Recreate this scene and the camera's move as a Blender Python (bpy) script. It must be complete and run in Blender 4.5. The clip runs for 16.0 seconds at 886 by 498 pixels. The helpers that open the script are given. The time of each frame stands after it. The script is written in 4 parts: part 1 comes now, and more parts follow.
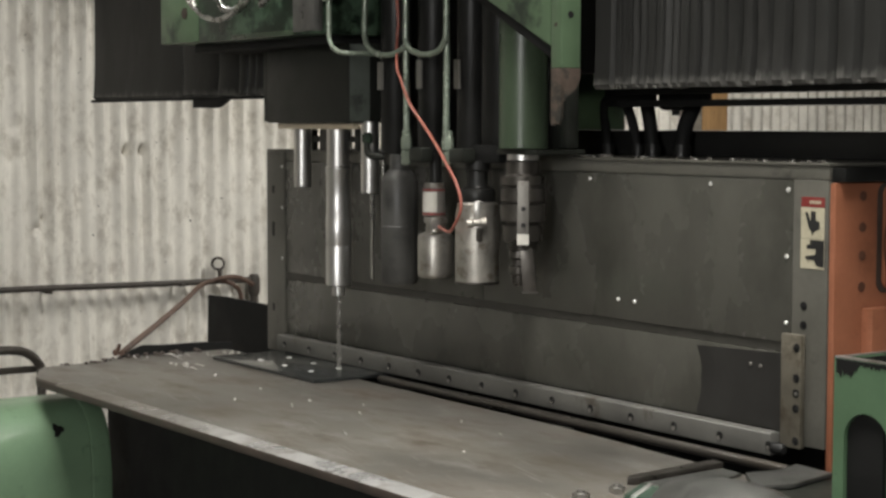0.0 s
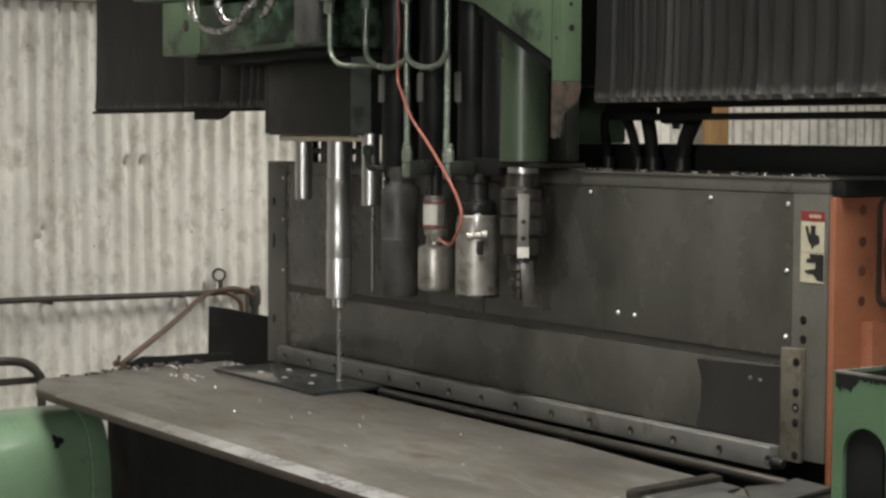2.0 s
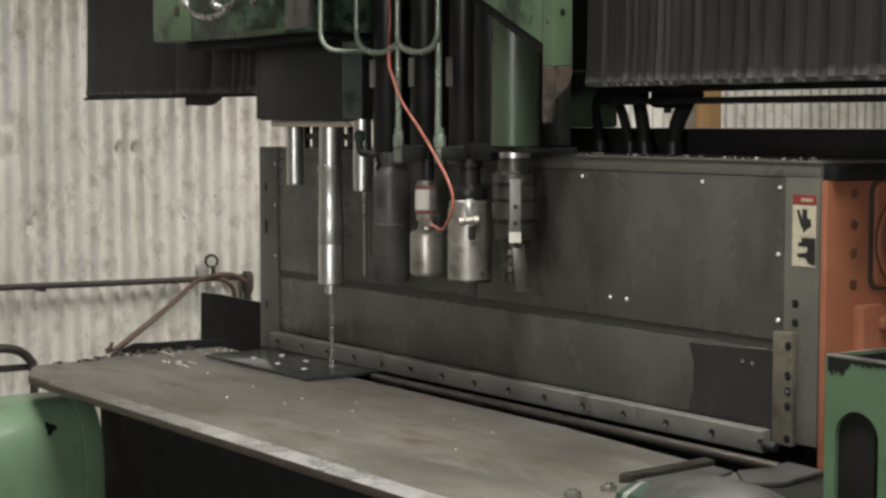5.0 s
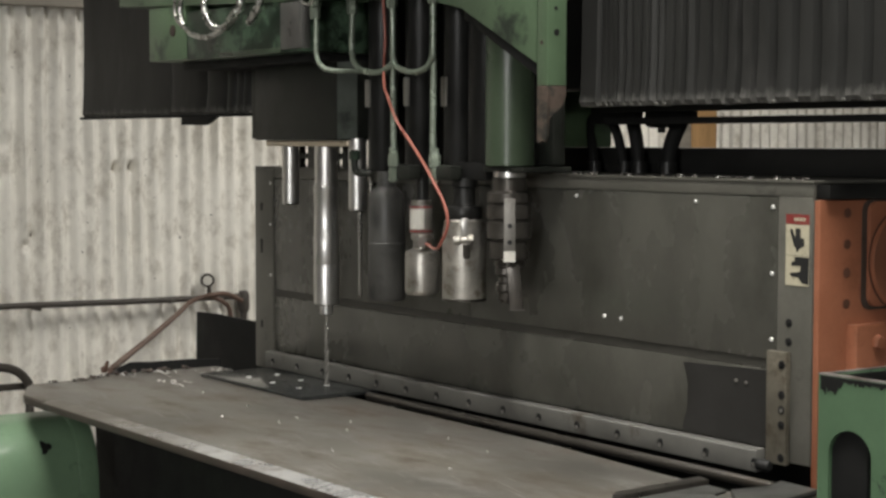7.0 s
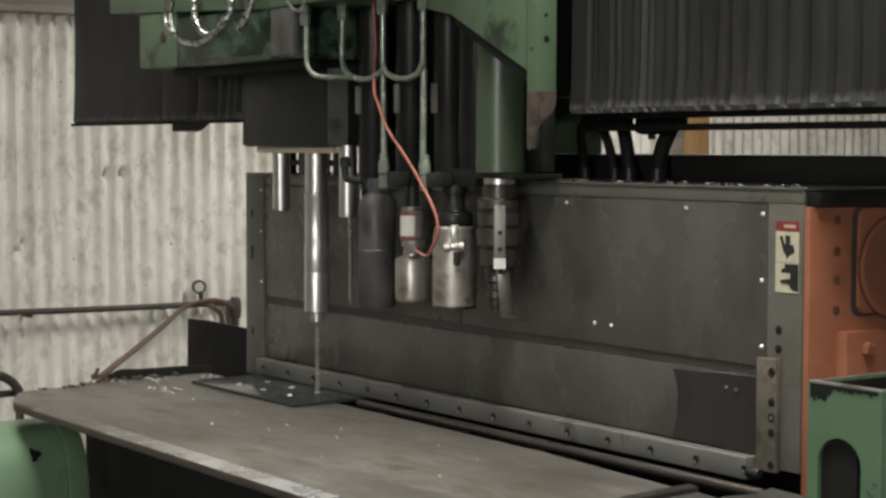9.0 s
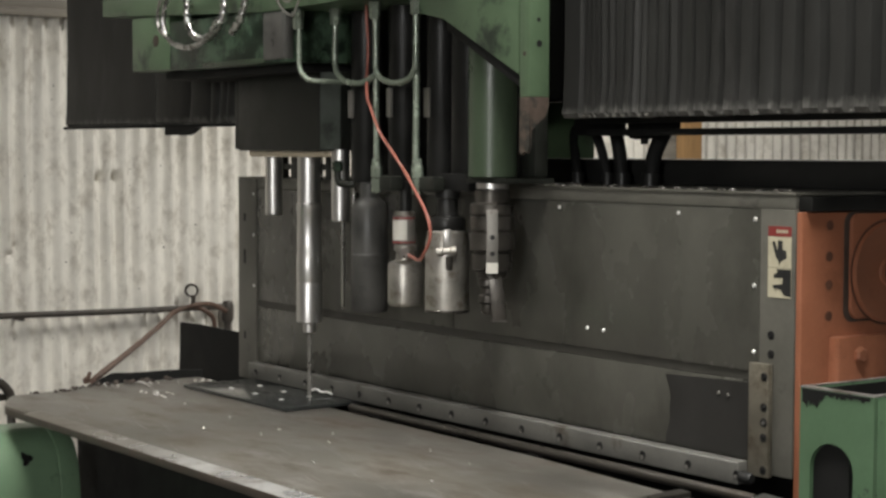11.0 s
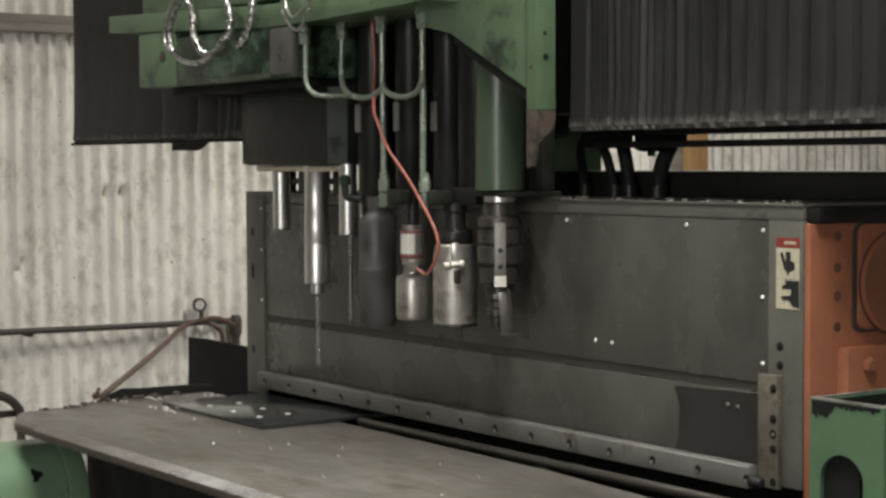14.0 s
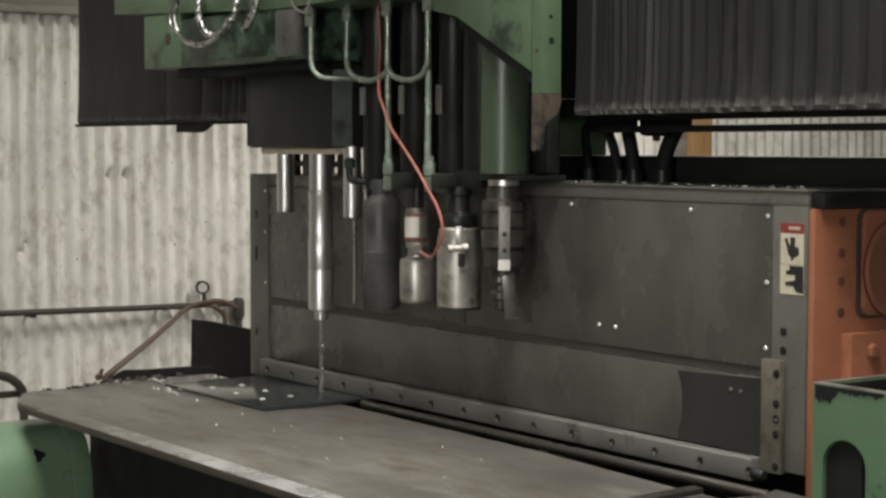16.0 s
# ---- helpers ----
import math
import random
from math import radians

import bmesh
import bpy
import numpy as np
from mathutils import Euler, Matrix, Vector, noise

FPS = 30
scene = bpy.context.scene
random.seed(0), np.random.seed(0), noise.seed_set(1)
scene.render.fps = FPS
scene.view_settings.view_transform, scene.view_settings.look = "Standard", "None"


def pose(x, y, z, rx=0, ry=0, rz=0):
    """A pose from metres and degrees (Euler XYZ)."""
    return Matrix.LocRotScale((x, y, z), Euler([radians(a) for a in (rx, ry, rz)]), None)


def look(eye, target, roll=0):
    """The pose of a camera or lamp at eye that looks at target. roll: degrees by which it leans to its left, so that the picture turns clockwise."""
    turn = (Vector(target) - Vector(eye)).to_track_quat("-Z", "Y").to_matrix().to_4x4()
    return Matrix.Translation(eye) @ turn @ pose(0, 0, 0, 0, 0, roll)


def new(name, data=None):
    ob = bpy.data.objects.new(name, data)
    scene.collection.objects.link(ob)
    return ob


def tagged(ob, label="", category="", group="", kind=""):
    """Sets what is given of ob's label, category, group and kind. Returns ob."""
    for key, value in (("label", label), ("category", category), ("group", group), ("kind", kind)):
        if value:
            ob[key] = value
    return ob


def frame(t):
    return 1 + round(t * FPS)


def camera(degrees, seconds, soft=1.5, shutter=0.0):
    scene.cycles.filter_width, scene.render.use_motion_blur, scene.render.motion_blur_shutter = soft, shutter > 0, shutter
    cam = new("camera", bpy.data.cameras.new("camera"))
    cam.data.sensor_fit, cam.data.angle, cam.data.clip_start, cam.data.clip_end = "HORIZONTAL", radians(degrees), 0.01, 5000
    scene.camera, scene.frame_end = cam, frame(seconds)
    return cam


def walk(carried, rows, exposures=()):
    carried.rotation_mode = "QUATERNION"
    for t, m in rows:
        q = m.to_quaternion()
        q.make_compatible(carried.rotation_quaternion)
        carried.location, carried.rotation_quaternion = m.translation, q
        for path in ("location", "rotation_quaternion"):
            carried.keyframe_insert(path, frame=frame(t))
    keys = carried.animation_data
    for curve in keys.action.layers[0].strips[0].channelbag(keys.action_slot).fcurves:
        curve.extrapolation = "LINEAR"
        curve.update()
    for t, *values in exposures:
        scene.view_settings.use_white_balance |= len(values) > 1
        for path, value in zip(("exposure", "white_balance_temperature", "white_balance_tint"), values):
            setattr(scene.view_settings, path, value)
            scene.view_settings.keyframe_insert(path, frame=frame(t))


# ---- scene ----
# The camera, held by hand, and its walk
def aim(x, y, z, yaw, pitch, roll):
    return pose(x, y, z, 90 + pitch, 0, yaw) @ pose(0, 0, 0, 0, 0, roll)


cam = camera(28.43, 16.0, soft=2.7)
walk(cam, [
    (0.0, aim(4.7281, -2.7365, 1.5187, 55.218, -4.031, 0.146)),
    (0.5, aim(4.7306, -2.7352, 1.5194, 55.241, -4.019, 0.111)),
    (1.0, aim(4.7367, -2.7347, 1.5201, 55.311, -3.883, 0.059)),
    (1.5, aim(4.7365, -2.7343, 1.5208, 55.356, -3.722, 0.280)),
    (2.0, aim(4.7315, -2.7344, 1.5215, 55.275, -3.652, 0.334)),
    (2.5, aim(4.7281, -2.7332, 1.5225, 55.188, -3.690, 0.458)),
    (3.0, aim(4.7275, -2.7320, 1.5228, 55.007, -3.871, 0.304)),
    (5.5, aim(4.7327, -2.7284, 1.5230, 55.068, -4.161, 0.075)),
    (6.0, aim(4.7357, -2.7279, 1.5225, 54.981, -3.974, 0.213)),
    (6.5, aim(4.7403, -2.7286, 1.5225, 54.968, -3.584, 0.071)),
    (7.0, aim(4.7418, -2.7291, 1.5223, 54.971, -3.511, 0.114)),
    (7.5, aim(4.7428, -2.7276, 1.5249, 54.924, -3.469, 0.078)),
    (8.0, aim(4.7417, -2.7251, 1.5248, 54.908, -3.347, 0.256)),
    (8.5, aim(4.7420, -2.7194, 1.5243, 54.846, -3.349, 0.137)),
    (11.0, aim(4.7399, -2.7136, 1.5272, 54.554, -3.211, 0.207)),
    (11.5, aim(4.7448, -2.7138, 1.5304, 54.524, -3.115, -0.015)),
    (12.0, aim(4.7451, -2.7126, 1.5325, 54.515, -2.993, 0.171)),
    (12.5, aim(4.7430, -2.7166, 1.5345, 54.452, -2.989, 0.197)),
    (13.0, aim(4.7380, -2.7151, 1.5343, 54.534, -2.920, 0.066)),
    (13.5, aim(4.7389, -2.7168, 1.5332, 54.687, -2.910, -0.174)),
    (14.0, aim(4.7417, -2.7190, 1.5335, 54.771, -2.845, -0.263)),
    (14.5, aim(4.7411, -2.7216, 1.5321, 54.771, -2.984, -0.139)),
    (15.0, aim(4.7403, -2.7231, 1.5308, 54.754, -3.018, 0.148)),
    (15.5, aim(4.7426, -2.7251, 1.5293, 54.773, -3.097, 0.269)),
    (16.0, aim(4.7403, -2.7244, 1.5270, 54.837, -3.308, 0.169)),
])

# ---- world and light ----
world = bpy.data.worlds.new("workshop_world")
world.use_nodes = True
world.node_tree.nodes["Background"].inputs["Color"].default_value = (0.75, 0.8, 0.85, 1)
world.node_tree.nodes["Background"].inputs["Strength"].default_value = 0.02
scene.world = world
scene.view_settings.exposure = 0.26


def area_lamp(name, eye, target, sx, sy, watts, colour, spread=180):
    data = bpy.data.lights.new(name, "AREA")
    data.shape, data.size, data.size_y, data.energy, data.color = "RECTANGLE", sx, sy, watts, colour
    data.spread = radians(spread)
    ob = new(name, data)
    ob.matrix_world = look(eye, target)
    return ob


WARM = (1.0, 0.97, 0.90)
# All lamps are out of view, placed and narrowed to match brightness and highlights.
area_lamp("ceiling_lamp", (0.4, -1.7, 4.7), (0.4, -1.6, 0), 1.8, 0.6, 32, WARM, 100)
area_lamp("ceiling_lamp", (3.2, -1.15, 4.7), (3.1, -1.0, 0), 0.6, 1.8, 112, WARM, 125)
# Unseen lamp behind the machine, set low so the wall's top left darkens.
area_lamp("hanging_lamp", (0.0, 2.3, 3.4), (0.0, 2.25, 0), 1.2, 0.35, 103, WARM)
area_lamp("ceiling_lamp", (4.3, 0.9, 4.6), (4.2, 0.9, 0), 0.4, 3.0, 60, WARM, 130)
# Added daylight source behind the camera; the wall has no window there.
area_lamp("unseen_daylight", (6.3, -7.0, 2.6), (1.2, 0.0, 1.2), 1.8, 1.7, 225, (1.0, 0.99, 0.96))


# ---- materials ----
def ramp(nt, fac, stops):
    node = nt.nodes.new("ShaderNodeValToRGB")
    while len(node.color_ramp.elements) < len(stops):
        node.color_ramp.elements.new(0.5)
    for el, (p, c) in zip(node.color_ramp.elements, stops):
        el.position, el.color = p, (*c, 1) if len(c) == 3 else c
    nt.links.new(fac, node.inputs["Fac"])
    return node.outputs["Color"]


def noise_tex(nt, coord, scale, detail=4, rough=0.6, stretch=(1, 1, 1)):
    mp = nt.nodes.new("ShaderNodeMapping")
    mp.inputs["Scale"].default_value = stretch
    nt.links.new(coord, mp.inputs["Vector"])
    n = nt.nodes.new("ShaderNodeTexNoise")
    n.inputs["Scale"].default_value, n.inputs["Detail"].default_value = scale, detail
    n.inputs["Roughness"].default_value = rough
    nt.links.new(mp.outputs["Vector"], n.inputs["Vector"])
    return n.outputs["Fac"]


def mix(nt, fac, a, b):
    m = nt.nodes.new("ShaderNodeMix")
    m.data_type = "RGBA"
    for sock, v in ((m.inputs[0], fac), (m.inputs[6], a), (m.inputs[7], b)):
        if isinstance(v, (tuple, list)):
            sock.default_value = (*v, 1)
        elif isinstance(v, (int, float)):
            sock.default_value = v
        else:
            nt.links.new(v, sock)
    return m.outputs[2]


def surface(name, base, rough=0.5, metal=0.0, vary=0.25, scale=6, grain=90, bump=0.1, dirt=None, dirt_from=0.58,
            dirt_to=0.66, dirt_scale=9, stretch=(1, 1, 1), rough_vary=0.15, spots=None, coat=0.0, spec=0.5):
    """Paint or metal with cloudy tone, fine grain, patches of dirt or bare metal, and small relief."""
    m = bpy.data.materials.new(name)
    m.use_nodes = True
    nt = m.node_tree
    b = nt.nodes["Principled BSDF"]
    co = nt.nodes.new("ShaderNodeTexCoord").outputs["Object"]
    big = noise_tex(nt, co, scale, 5, 0.6, stretch)
    fine = noise_tex(nt, co, grain, 3, 0.7, stretch)
    lo, hi = [c * (1 - vary) for c in base], [min(1, c * (1 + vary)) for c in base]
    col = ramp(nt, big, [(0.3, lo), (0.7, hi)])
    col = mix(nt, ramp(nt, fine, [(0.35, (0, 0, 0)), (0.75, (0.35, 0.35, 0.35))]), col, [c * 0.72 for c in base])
    if dirt:
        patch = noise_tex(nt, co, dirt_scale, 8, 0.68, stretch)
        col = mix(nt, ramp(nt, patch, [(dirt_from, (0, 0, 0)), (dirt_to, (1, 1, 1))]), col, dirt)
    if spots:
        dot = noise_tex(nt, co, 38, 2, 0.5)
        col = mix(nt, ramp(nt, dot, [(0.74, (0, 0, 0)), (0.78, (1, 1, 1))]), col, spots)
    nt.links.new(col, b.inputs["Base Color"])
    r = ramp(nt, big, [(0.25, [max(0.03, rough - rough_vary)] * 3), (0.75, [min(1, rough + rough_vary)] * 3)])
    nt.links.new(r, b.inputs["Roughness"])
    b.inputs["Metallic"].default_value = metal
    b.inputs["Coat Weight"].default_value = coat
    b.inputs["Specular IOR Level"].default_value = spec
    if bump:
        bp = nt.nodes.new("ShaderNodeBump")
        bp.inputs["Strength"].default_value, bp.inputs["Distance"].default_value = bump, 0.004
        nt.links.new(fine, bp.inputs["Height"])
        nt.links.new(bp.outputs["Normal"], b.inputs["Normal"])
    return m


M = dict(
    wall=surface("corrugated_sheet", (0.80, 0.77, 0.71), 0.5, 0.0, 0.14, 4.0, 26, 0.3, (0.42, 0.38, 0.32), 0.50, 0.78, 13,
                 (1, 1, 0.7), spots=(0.15, 0.13, 0.11)),
    room=surface("plaster", (0.46, 0.45, 0.42), 0.9, vary=0.2, scale=2),
    ceiling=surface("ceiling_board", (0.42, 0.41, 0.39), 0.9, vary=0.15, scale=2),
    concrete=surface("concrete", (0.16, 0.155, 0.145), 0.8, vary=0.3, scale=3, dirt=(0.05, 0.048, 0.045)),
    panel=surface("grey_panel_paint", (0.078, 0.0765, 0.066), 0.26, 0.0, 0.24, 3.5, 60, 0.06, (0.034, 0.034, 0.028), 0.47, 0.72, 3.2, (1, 1, 0.7)),
    frame=surface("worn_grey_paint", (0.122, 0.118, 0.102), 0.42, 0.1, 0.22, 7, 70, 0.08, (0.045, 0.043, 0.038), 0.58, 0.7, 8),
    darkpatch=surface("dark_grey_patch", (0.027, 0.026, 0.0245), 0.6, 0.0, 0.25, 6, 60, 0.06, spec=0.25),
    bar=surface("machined_steel", (0.172, 0.169, 0.156), 0.5, 0.4, 0.22, 8, 120, 0.08, (0.09, 0.08, 0.065), 0.58, 0.7, 10),
    plateworn=surface("brown_steel", (0.165, 0.15, 0.12), 0.45, 0.35, 0.3, 8, 100, 0.1, (0.08, 0.065, 0.045), 0.50, 0.66, 14),
    table=surface("oily_steel_top", (0.172, 0.161, 0.143), 0.44, 0.35, 0.34, 3.5, 70, 0.14, (0.095, 0.073, 0.055), 0.47, 0.72, 7,
                  (0.7, 1.5, 1)),
    edge=surface("bright_worn_steel", (0.55, 0.54, 0.53), 0.34, 0.75, 0.25, 9, 120, 0.15, (0.2, 0.175, 0.145), 0.5, 0.66, 8),
    plate=surface("mill_scale_steel", (0.030, 0.032, 0.032), 0.20, 0.0, 0.3, 6, 60, 0.02, rough_vary=0.06, coat=0.2),
    chrome=surface("ground_steel", (0.70, 0.69, 0.68), 0.36, 1.0, 0.05, 20, 200, 0.0, rough_vary=0.04),
    steel=surface("bare_steel", (0.40, 0.39, 0.37), 0.32, 0.9, 0.2, 20, 120, 0.06, (0.15, 0.13, 0.11), 0.6, 0.7, 30),
    drill=surface("dark_drill_steel", (0.33, 0.32, 0.30), 0.35, 0.8, 0.2, 20, 120, 0.04),
    can=surface("stained_aluminium", (0.44, 0.42, 0.385), 0.42, 0.85, 0.25, 16, 90, 0.06, (0.17, 0.14, 0.10), 0.52, 0.68, 18),
    black=surface("black_paint", (0.015, 0.015, 0.0145), 0.38, 0.0, 0.3, 9, 90, 0.05, rough_vary=0.1, spec=0.3),
    soot=surface("oily_black_paint", (0.020, 0.0215, 0.0185), 0.42, 0.0, 0.4, 9, 70, 0.1, (0.024, 0.032, 0.024), 0.6, 0.75, 10, spec=0.2),
    flex=surface("flexible_conduit", (0.62, 0.62, 0.61), 0.28, 1.0, 0.2, 30, 120, 0.02, (0.14, 0.14, 0.13), 0.5, 0.62, 45),
    worn=surface("oil_smeared_plate", (0.105, 0.103, 0.098), 0.4, 0.2, 0.45, 9, 70, 0.1, (0.025, 0.03, 0.026), 0.5, 0.66, 9),
    dull=surface("dull_steel", (0.20, 0.19, 0.175), 0.45, 0.4, 0.25, 14, 90, 0.08, (0.07, 0.06, 0.05), 0.55, 0.68, 16),
    tool=surface("dark_tool_steel", (0.085, 0.078, 0.07), 0.34, 0.7, 0.3, 14, 90, 0.08, (0.03, 0.027, 0.024), 0.55, 0.68, 16),
    # Black for matt parts and for pieces standing in for shade.
    matt=surface("matt_black", (0.012, 0.012, 0.0118), 0.7, 0.0, 0.3, 9, 90, 0.08, spec=0.2),
    bellows=surface("bellows_cloth", (0.0195, 0.0195, 0.0185), 0.52, 0.0, 0.35, 5, 60, 0.12, (0.036, 0.035, 0.034), 0.55, 0.75, 7,
                    (1, 1, 0.35), spec=0.25),
    green=surface("machine_green", (0.098, 0.152, 0.088), 0.36, 0.0, 0.25, 5, 80, 0.06, (0.024, 0.034, 0.025), 0.54, 0.66, 7,
                  spots=(0.03, 0.035, 0.03)),
    tubegreen=surface("dark_gloss_green", (0.046, 0.066, 0.041), 0.34, 0.0, 0.2, 6, 80, 0.05, (0.02, 0.03, 0.02), 0.58, 0.7, 8),
    greenlight=surface("motor_green", (0.150, 0.236, 0.148), 0.34, 0.0, 0.14, 5, 80, 0.03, (0.06, 0.095, 0.06), 0.60, 0.74, 7, rough_vary=0.06, coat=0.25),
    greendark=surface("oily_green", (0.019, 0.031, 0.021), 0.36, 0.0, 0.6, 12, 70, 0.12, (0.070, 0.112, 0.074), 0.48, 0.58, 11, spec=0.25),
    greentube=surface("tube_green", (0.21, 0.245, 0.20), 0.24, 0.35, 0.12, 16, 90, 0.04, (0.3, 0.3, 0.28), 0.66, 0.72, 30),
    greenbox=surface("chipped_green", (0.090, 0.160, 0.090), 0.45, 0.0, 0.12, 6, 90, 0.08, (0.028, 0.034, 0.03), 0.63, 0.66, 16),
    orange=surface("orange_paint", (0.27, 0.102, 0.055), 0.45, 0.0, 0.18, 5, 70, 0.08, (0.16, 0.06, 0.03), 0.6, 0.76, 6),
    rust=surface("rusty_brown", (0.060, 0.045, 0.037), 0.6, 0.1, 0.35, 10, 90, 0.12, (0.03, 0.027, 0.024), 0.55, 0.68, 14),
    brass=surface("tan_brass", (0.60, 0.52, 0.40), 0.36, 0.4, 0.15, 14, 120, 0.04),
    red=surface("red_hose", (0.36, 0.115, 0.085), 0.35, 0.0, 0.1, 20, 120, 0.02),
    redtag=surface("red_label", (0.23, 0.035, 0.032), 0.5, 0.0, 0.15, 20, 120, 0.02),
    white=surface("white_label", (0.62, 0.60, 0.55), 0.5, 0.0, 0.1, 20, 120, 0.02),
    cream=surface("cream_label", (0.50, 0.46, 0.34), 0.5, 0.0, 0.15, 30, 140, 0.02, (0.2, 0.17, 0.12), 0.6, 0.7, 40),
    ink=surface("black_ink", (0.018, 0.018, 0.018), 0.5, 0.0, 0.1, 20, 90, 0.02),
    grey_tag=surface("grey_strip", (0.26, 0.25, 0.23), 0.5, 0.2, 0.1, 20, 90, 0.02),
    hole=surface("hole_dark", (0.006, 0.006, 0.006), 0.6, 0.0, 0.1, 20, 90, 0.0),
    wood=surface("raw_timber", (0.42, 0.25, 0.11), 0.7, 0.0, 0.2, 6, 60, 0.1, (0.22, 0.13, 0.07), 0.58, 0.7, 8, (4, 4, 0.5)),
    pipe=surface("dirty_pipe", (0.055, 0.047, 0.04), 0.6, 0.1, 0.35, 10, 90, 0.12),
    hose=surface("brown_hose", (0.105, 0.062, 0.045), 0.6, 0.0, 0.3, 10, 90, 0.08),
    slotpipe=surface("oily_brown_pipe", (0.050, 0.045, 0.039), 0.32, 0.3, 0.3, 9, 90, 0.06, (0.05, 0.04, 0.03), 0.55, 0.7, 8, (0.4, 2, 2)),
    barefoot=surface("rusted_bare_steel", (0.085, 0.064, 0.052), 0.65, 0.0, 0.4, 16, 90, 0.15, (0.030, 0.030, 0.026), 0.46, 0.62, 26, spots=(0.26, 0.22, 0.19), spec=0.25),
    guide=surface("oily_guide_steel", (0.090, 0.090, 0.085), 0.42, 0.3, 0.3, 9, 90, 0.1, (0.035, 0.035, 0.032), 0.52, 0.68, 14),
    capgreen=surface("dark_cap_green", (0.030, 0.055, 0.038), 0.4, 0.0, 0.25, 9, 80, 0.08, (0.10, 0.11, 0.10), 0.66, 0.72, 20),
    jointshade=surface("shaded_joint", (0.046, 0.044, 0.038), 0.5, 0.0, 0.35, 6, 60, 0.08, (0.026, 0.024, 0.02), 0.48, 0.66, 5, (1, 1, 2)),
    holebrown=surface("dark_orange_brown", (0.105, 0.045, 0.028), 0.6, 0.0, 0.3, 12, 80, 0.1),
    headgreen=surface("grimy_grey_green", (0.058, 0.070, 0.058), 0.62, 0.0, 0.35, 9, 70, 0.1, (0.02, 0.024, 0.02), 0.5, 0.68, 9, spec=0.3),
    idle=surface("reflection_grey", (0.058, 0.057, 0.054), 0.50, 0.0, 0.3, 9, 90, 0.06, (0.02, 0.02, 0.02), 0.52, 0.7, 10),
    girt=surface("weathered_timber", (0.26, 0.235, 0.20), 0.7, 0.0, 0.25, 6, 60, 0.1, (0.12, 0.10, 0.085), 0.52, 0.7, 9, (2, 0.3, 2)),
    chip=surface("bright_swarf", (0.85, 0.84, 0.82), 0.35, 0.3, 0.1, 40, 150, 0.0),
)


# ---- mesh helpers ----
def box(bm, x0, x1, y0, y1, z0, z1, bevel=0.0):
    vs = [bm.verts.new((x, y, z)) for z in (z0, z1) for y in (y0, y1) for x in (x0, x1)]
    fs = [bm.faces.new([vs[i] for i in f]) for f in
          ((0, 2, 3, 1), (4, 5, 7, 6), (0, 1, 5, 4), (2, 6, 7, 3), (0, 4, 6, 2), (1, 3, 7, 5))]
    if bevel:
        es = list({e for f in fs for e in f.edges})
        bmesh.ops.bevel(bm, geom=es, offset=bevel, segments=2, affect="EDGES", profile=0.5)
    return bm


def prism(bm, pts, axis, a0, a1, bevel=0.0):
    """A flat outline drawn in two axes, given depth along the third."""
    def at(p, a):
        return {"x": (a, p[0], p[1]), "y": (p[0], a, p[1]), "z": (p[0], p[1], a)}[axis]
    lo, hi = [bm.verts.new(at(p, a0)) for p in pts], [bm.verts.new(at(p, a1)) for p in pts]
    n = len(pts)
    fs = [bm.faces.new(lo), bm.faces.new(hi[::-1])]
    fs += [bm.faces.new((lo[i], hi[i], hi[(i + 1) % n], lo[(i + 1) % n])) for i in range(n)]
    bmesh.ops.recalc_face_normals(bm, faces=fs)
    if bevel:
        bmesh.ops.bevel(bm, geom=list({e for f in fs for e in f.edges}), offset=bevel, segments=2, affect="EDGES", profile=0.5)
    return bm


def lathe(bm, profile, centre, axis=(0, 0, 1), segs=32):
    """Turns (radius, height) pairs about an axis through centre; open ends are capped."""
    turn = Vector((0, 0, 1)).rotation_difference(Vector(axis)).to_matrix()
    c, rings = Vector(centre), []
    for r, h in profile:
        rings.append([bm.verts.new(c + turn @ Vector((r * math.cos(2 * math.pi * k / segs), r * math.sin(2 * math.pi * k / segs), h)))
                      for k in range(segs)])
    fs = []
    for a, b in zip(rings, rings[1:]):
        fs += [bm.faces.new((a[k], a[(k + 1) % segs], b[(k + 1) % segs], b[k])) for k in range(segs)]
    for f in fs:
        f.smooth = True
    fs += [bm.faces.new(rings[0][::-1]), bm.faces.new(rings[-1])]
    bmesh.ops.recalc_face_normals(bm, faces=fs)
    return bm


def smooth_path(pts, steps=8):
    pts = [Vector(p) for p in pts]
    ext = [pts[0] * 2 - pts[1], *pts, pts[-1] * 2 - pts[-2]]
    out = []
    for i in range(1, len(ext) - 2):
        a, b, c, d = ext[i - 1:i + 3]
        for s in range(steps):
            t = s / steps
            out.append(0.5 * (2 * b + (c - a) * t + (2 * a - 5 * b + 4 * c - d) * t * t + (3 * b - a - 3 * c + d) * t ** 3))
    return out + [pts[-1]]


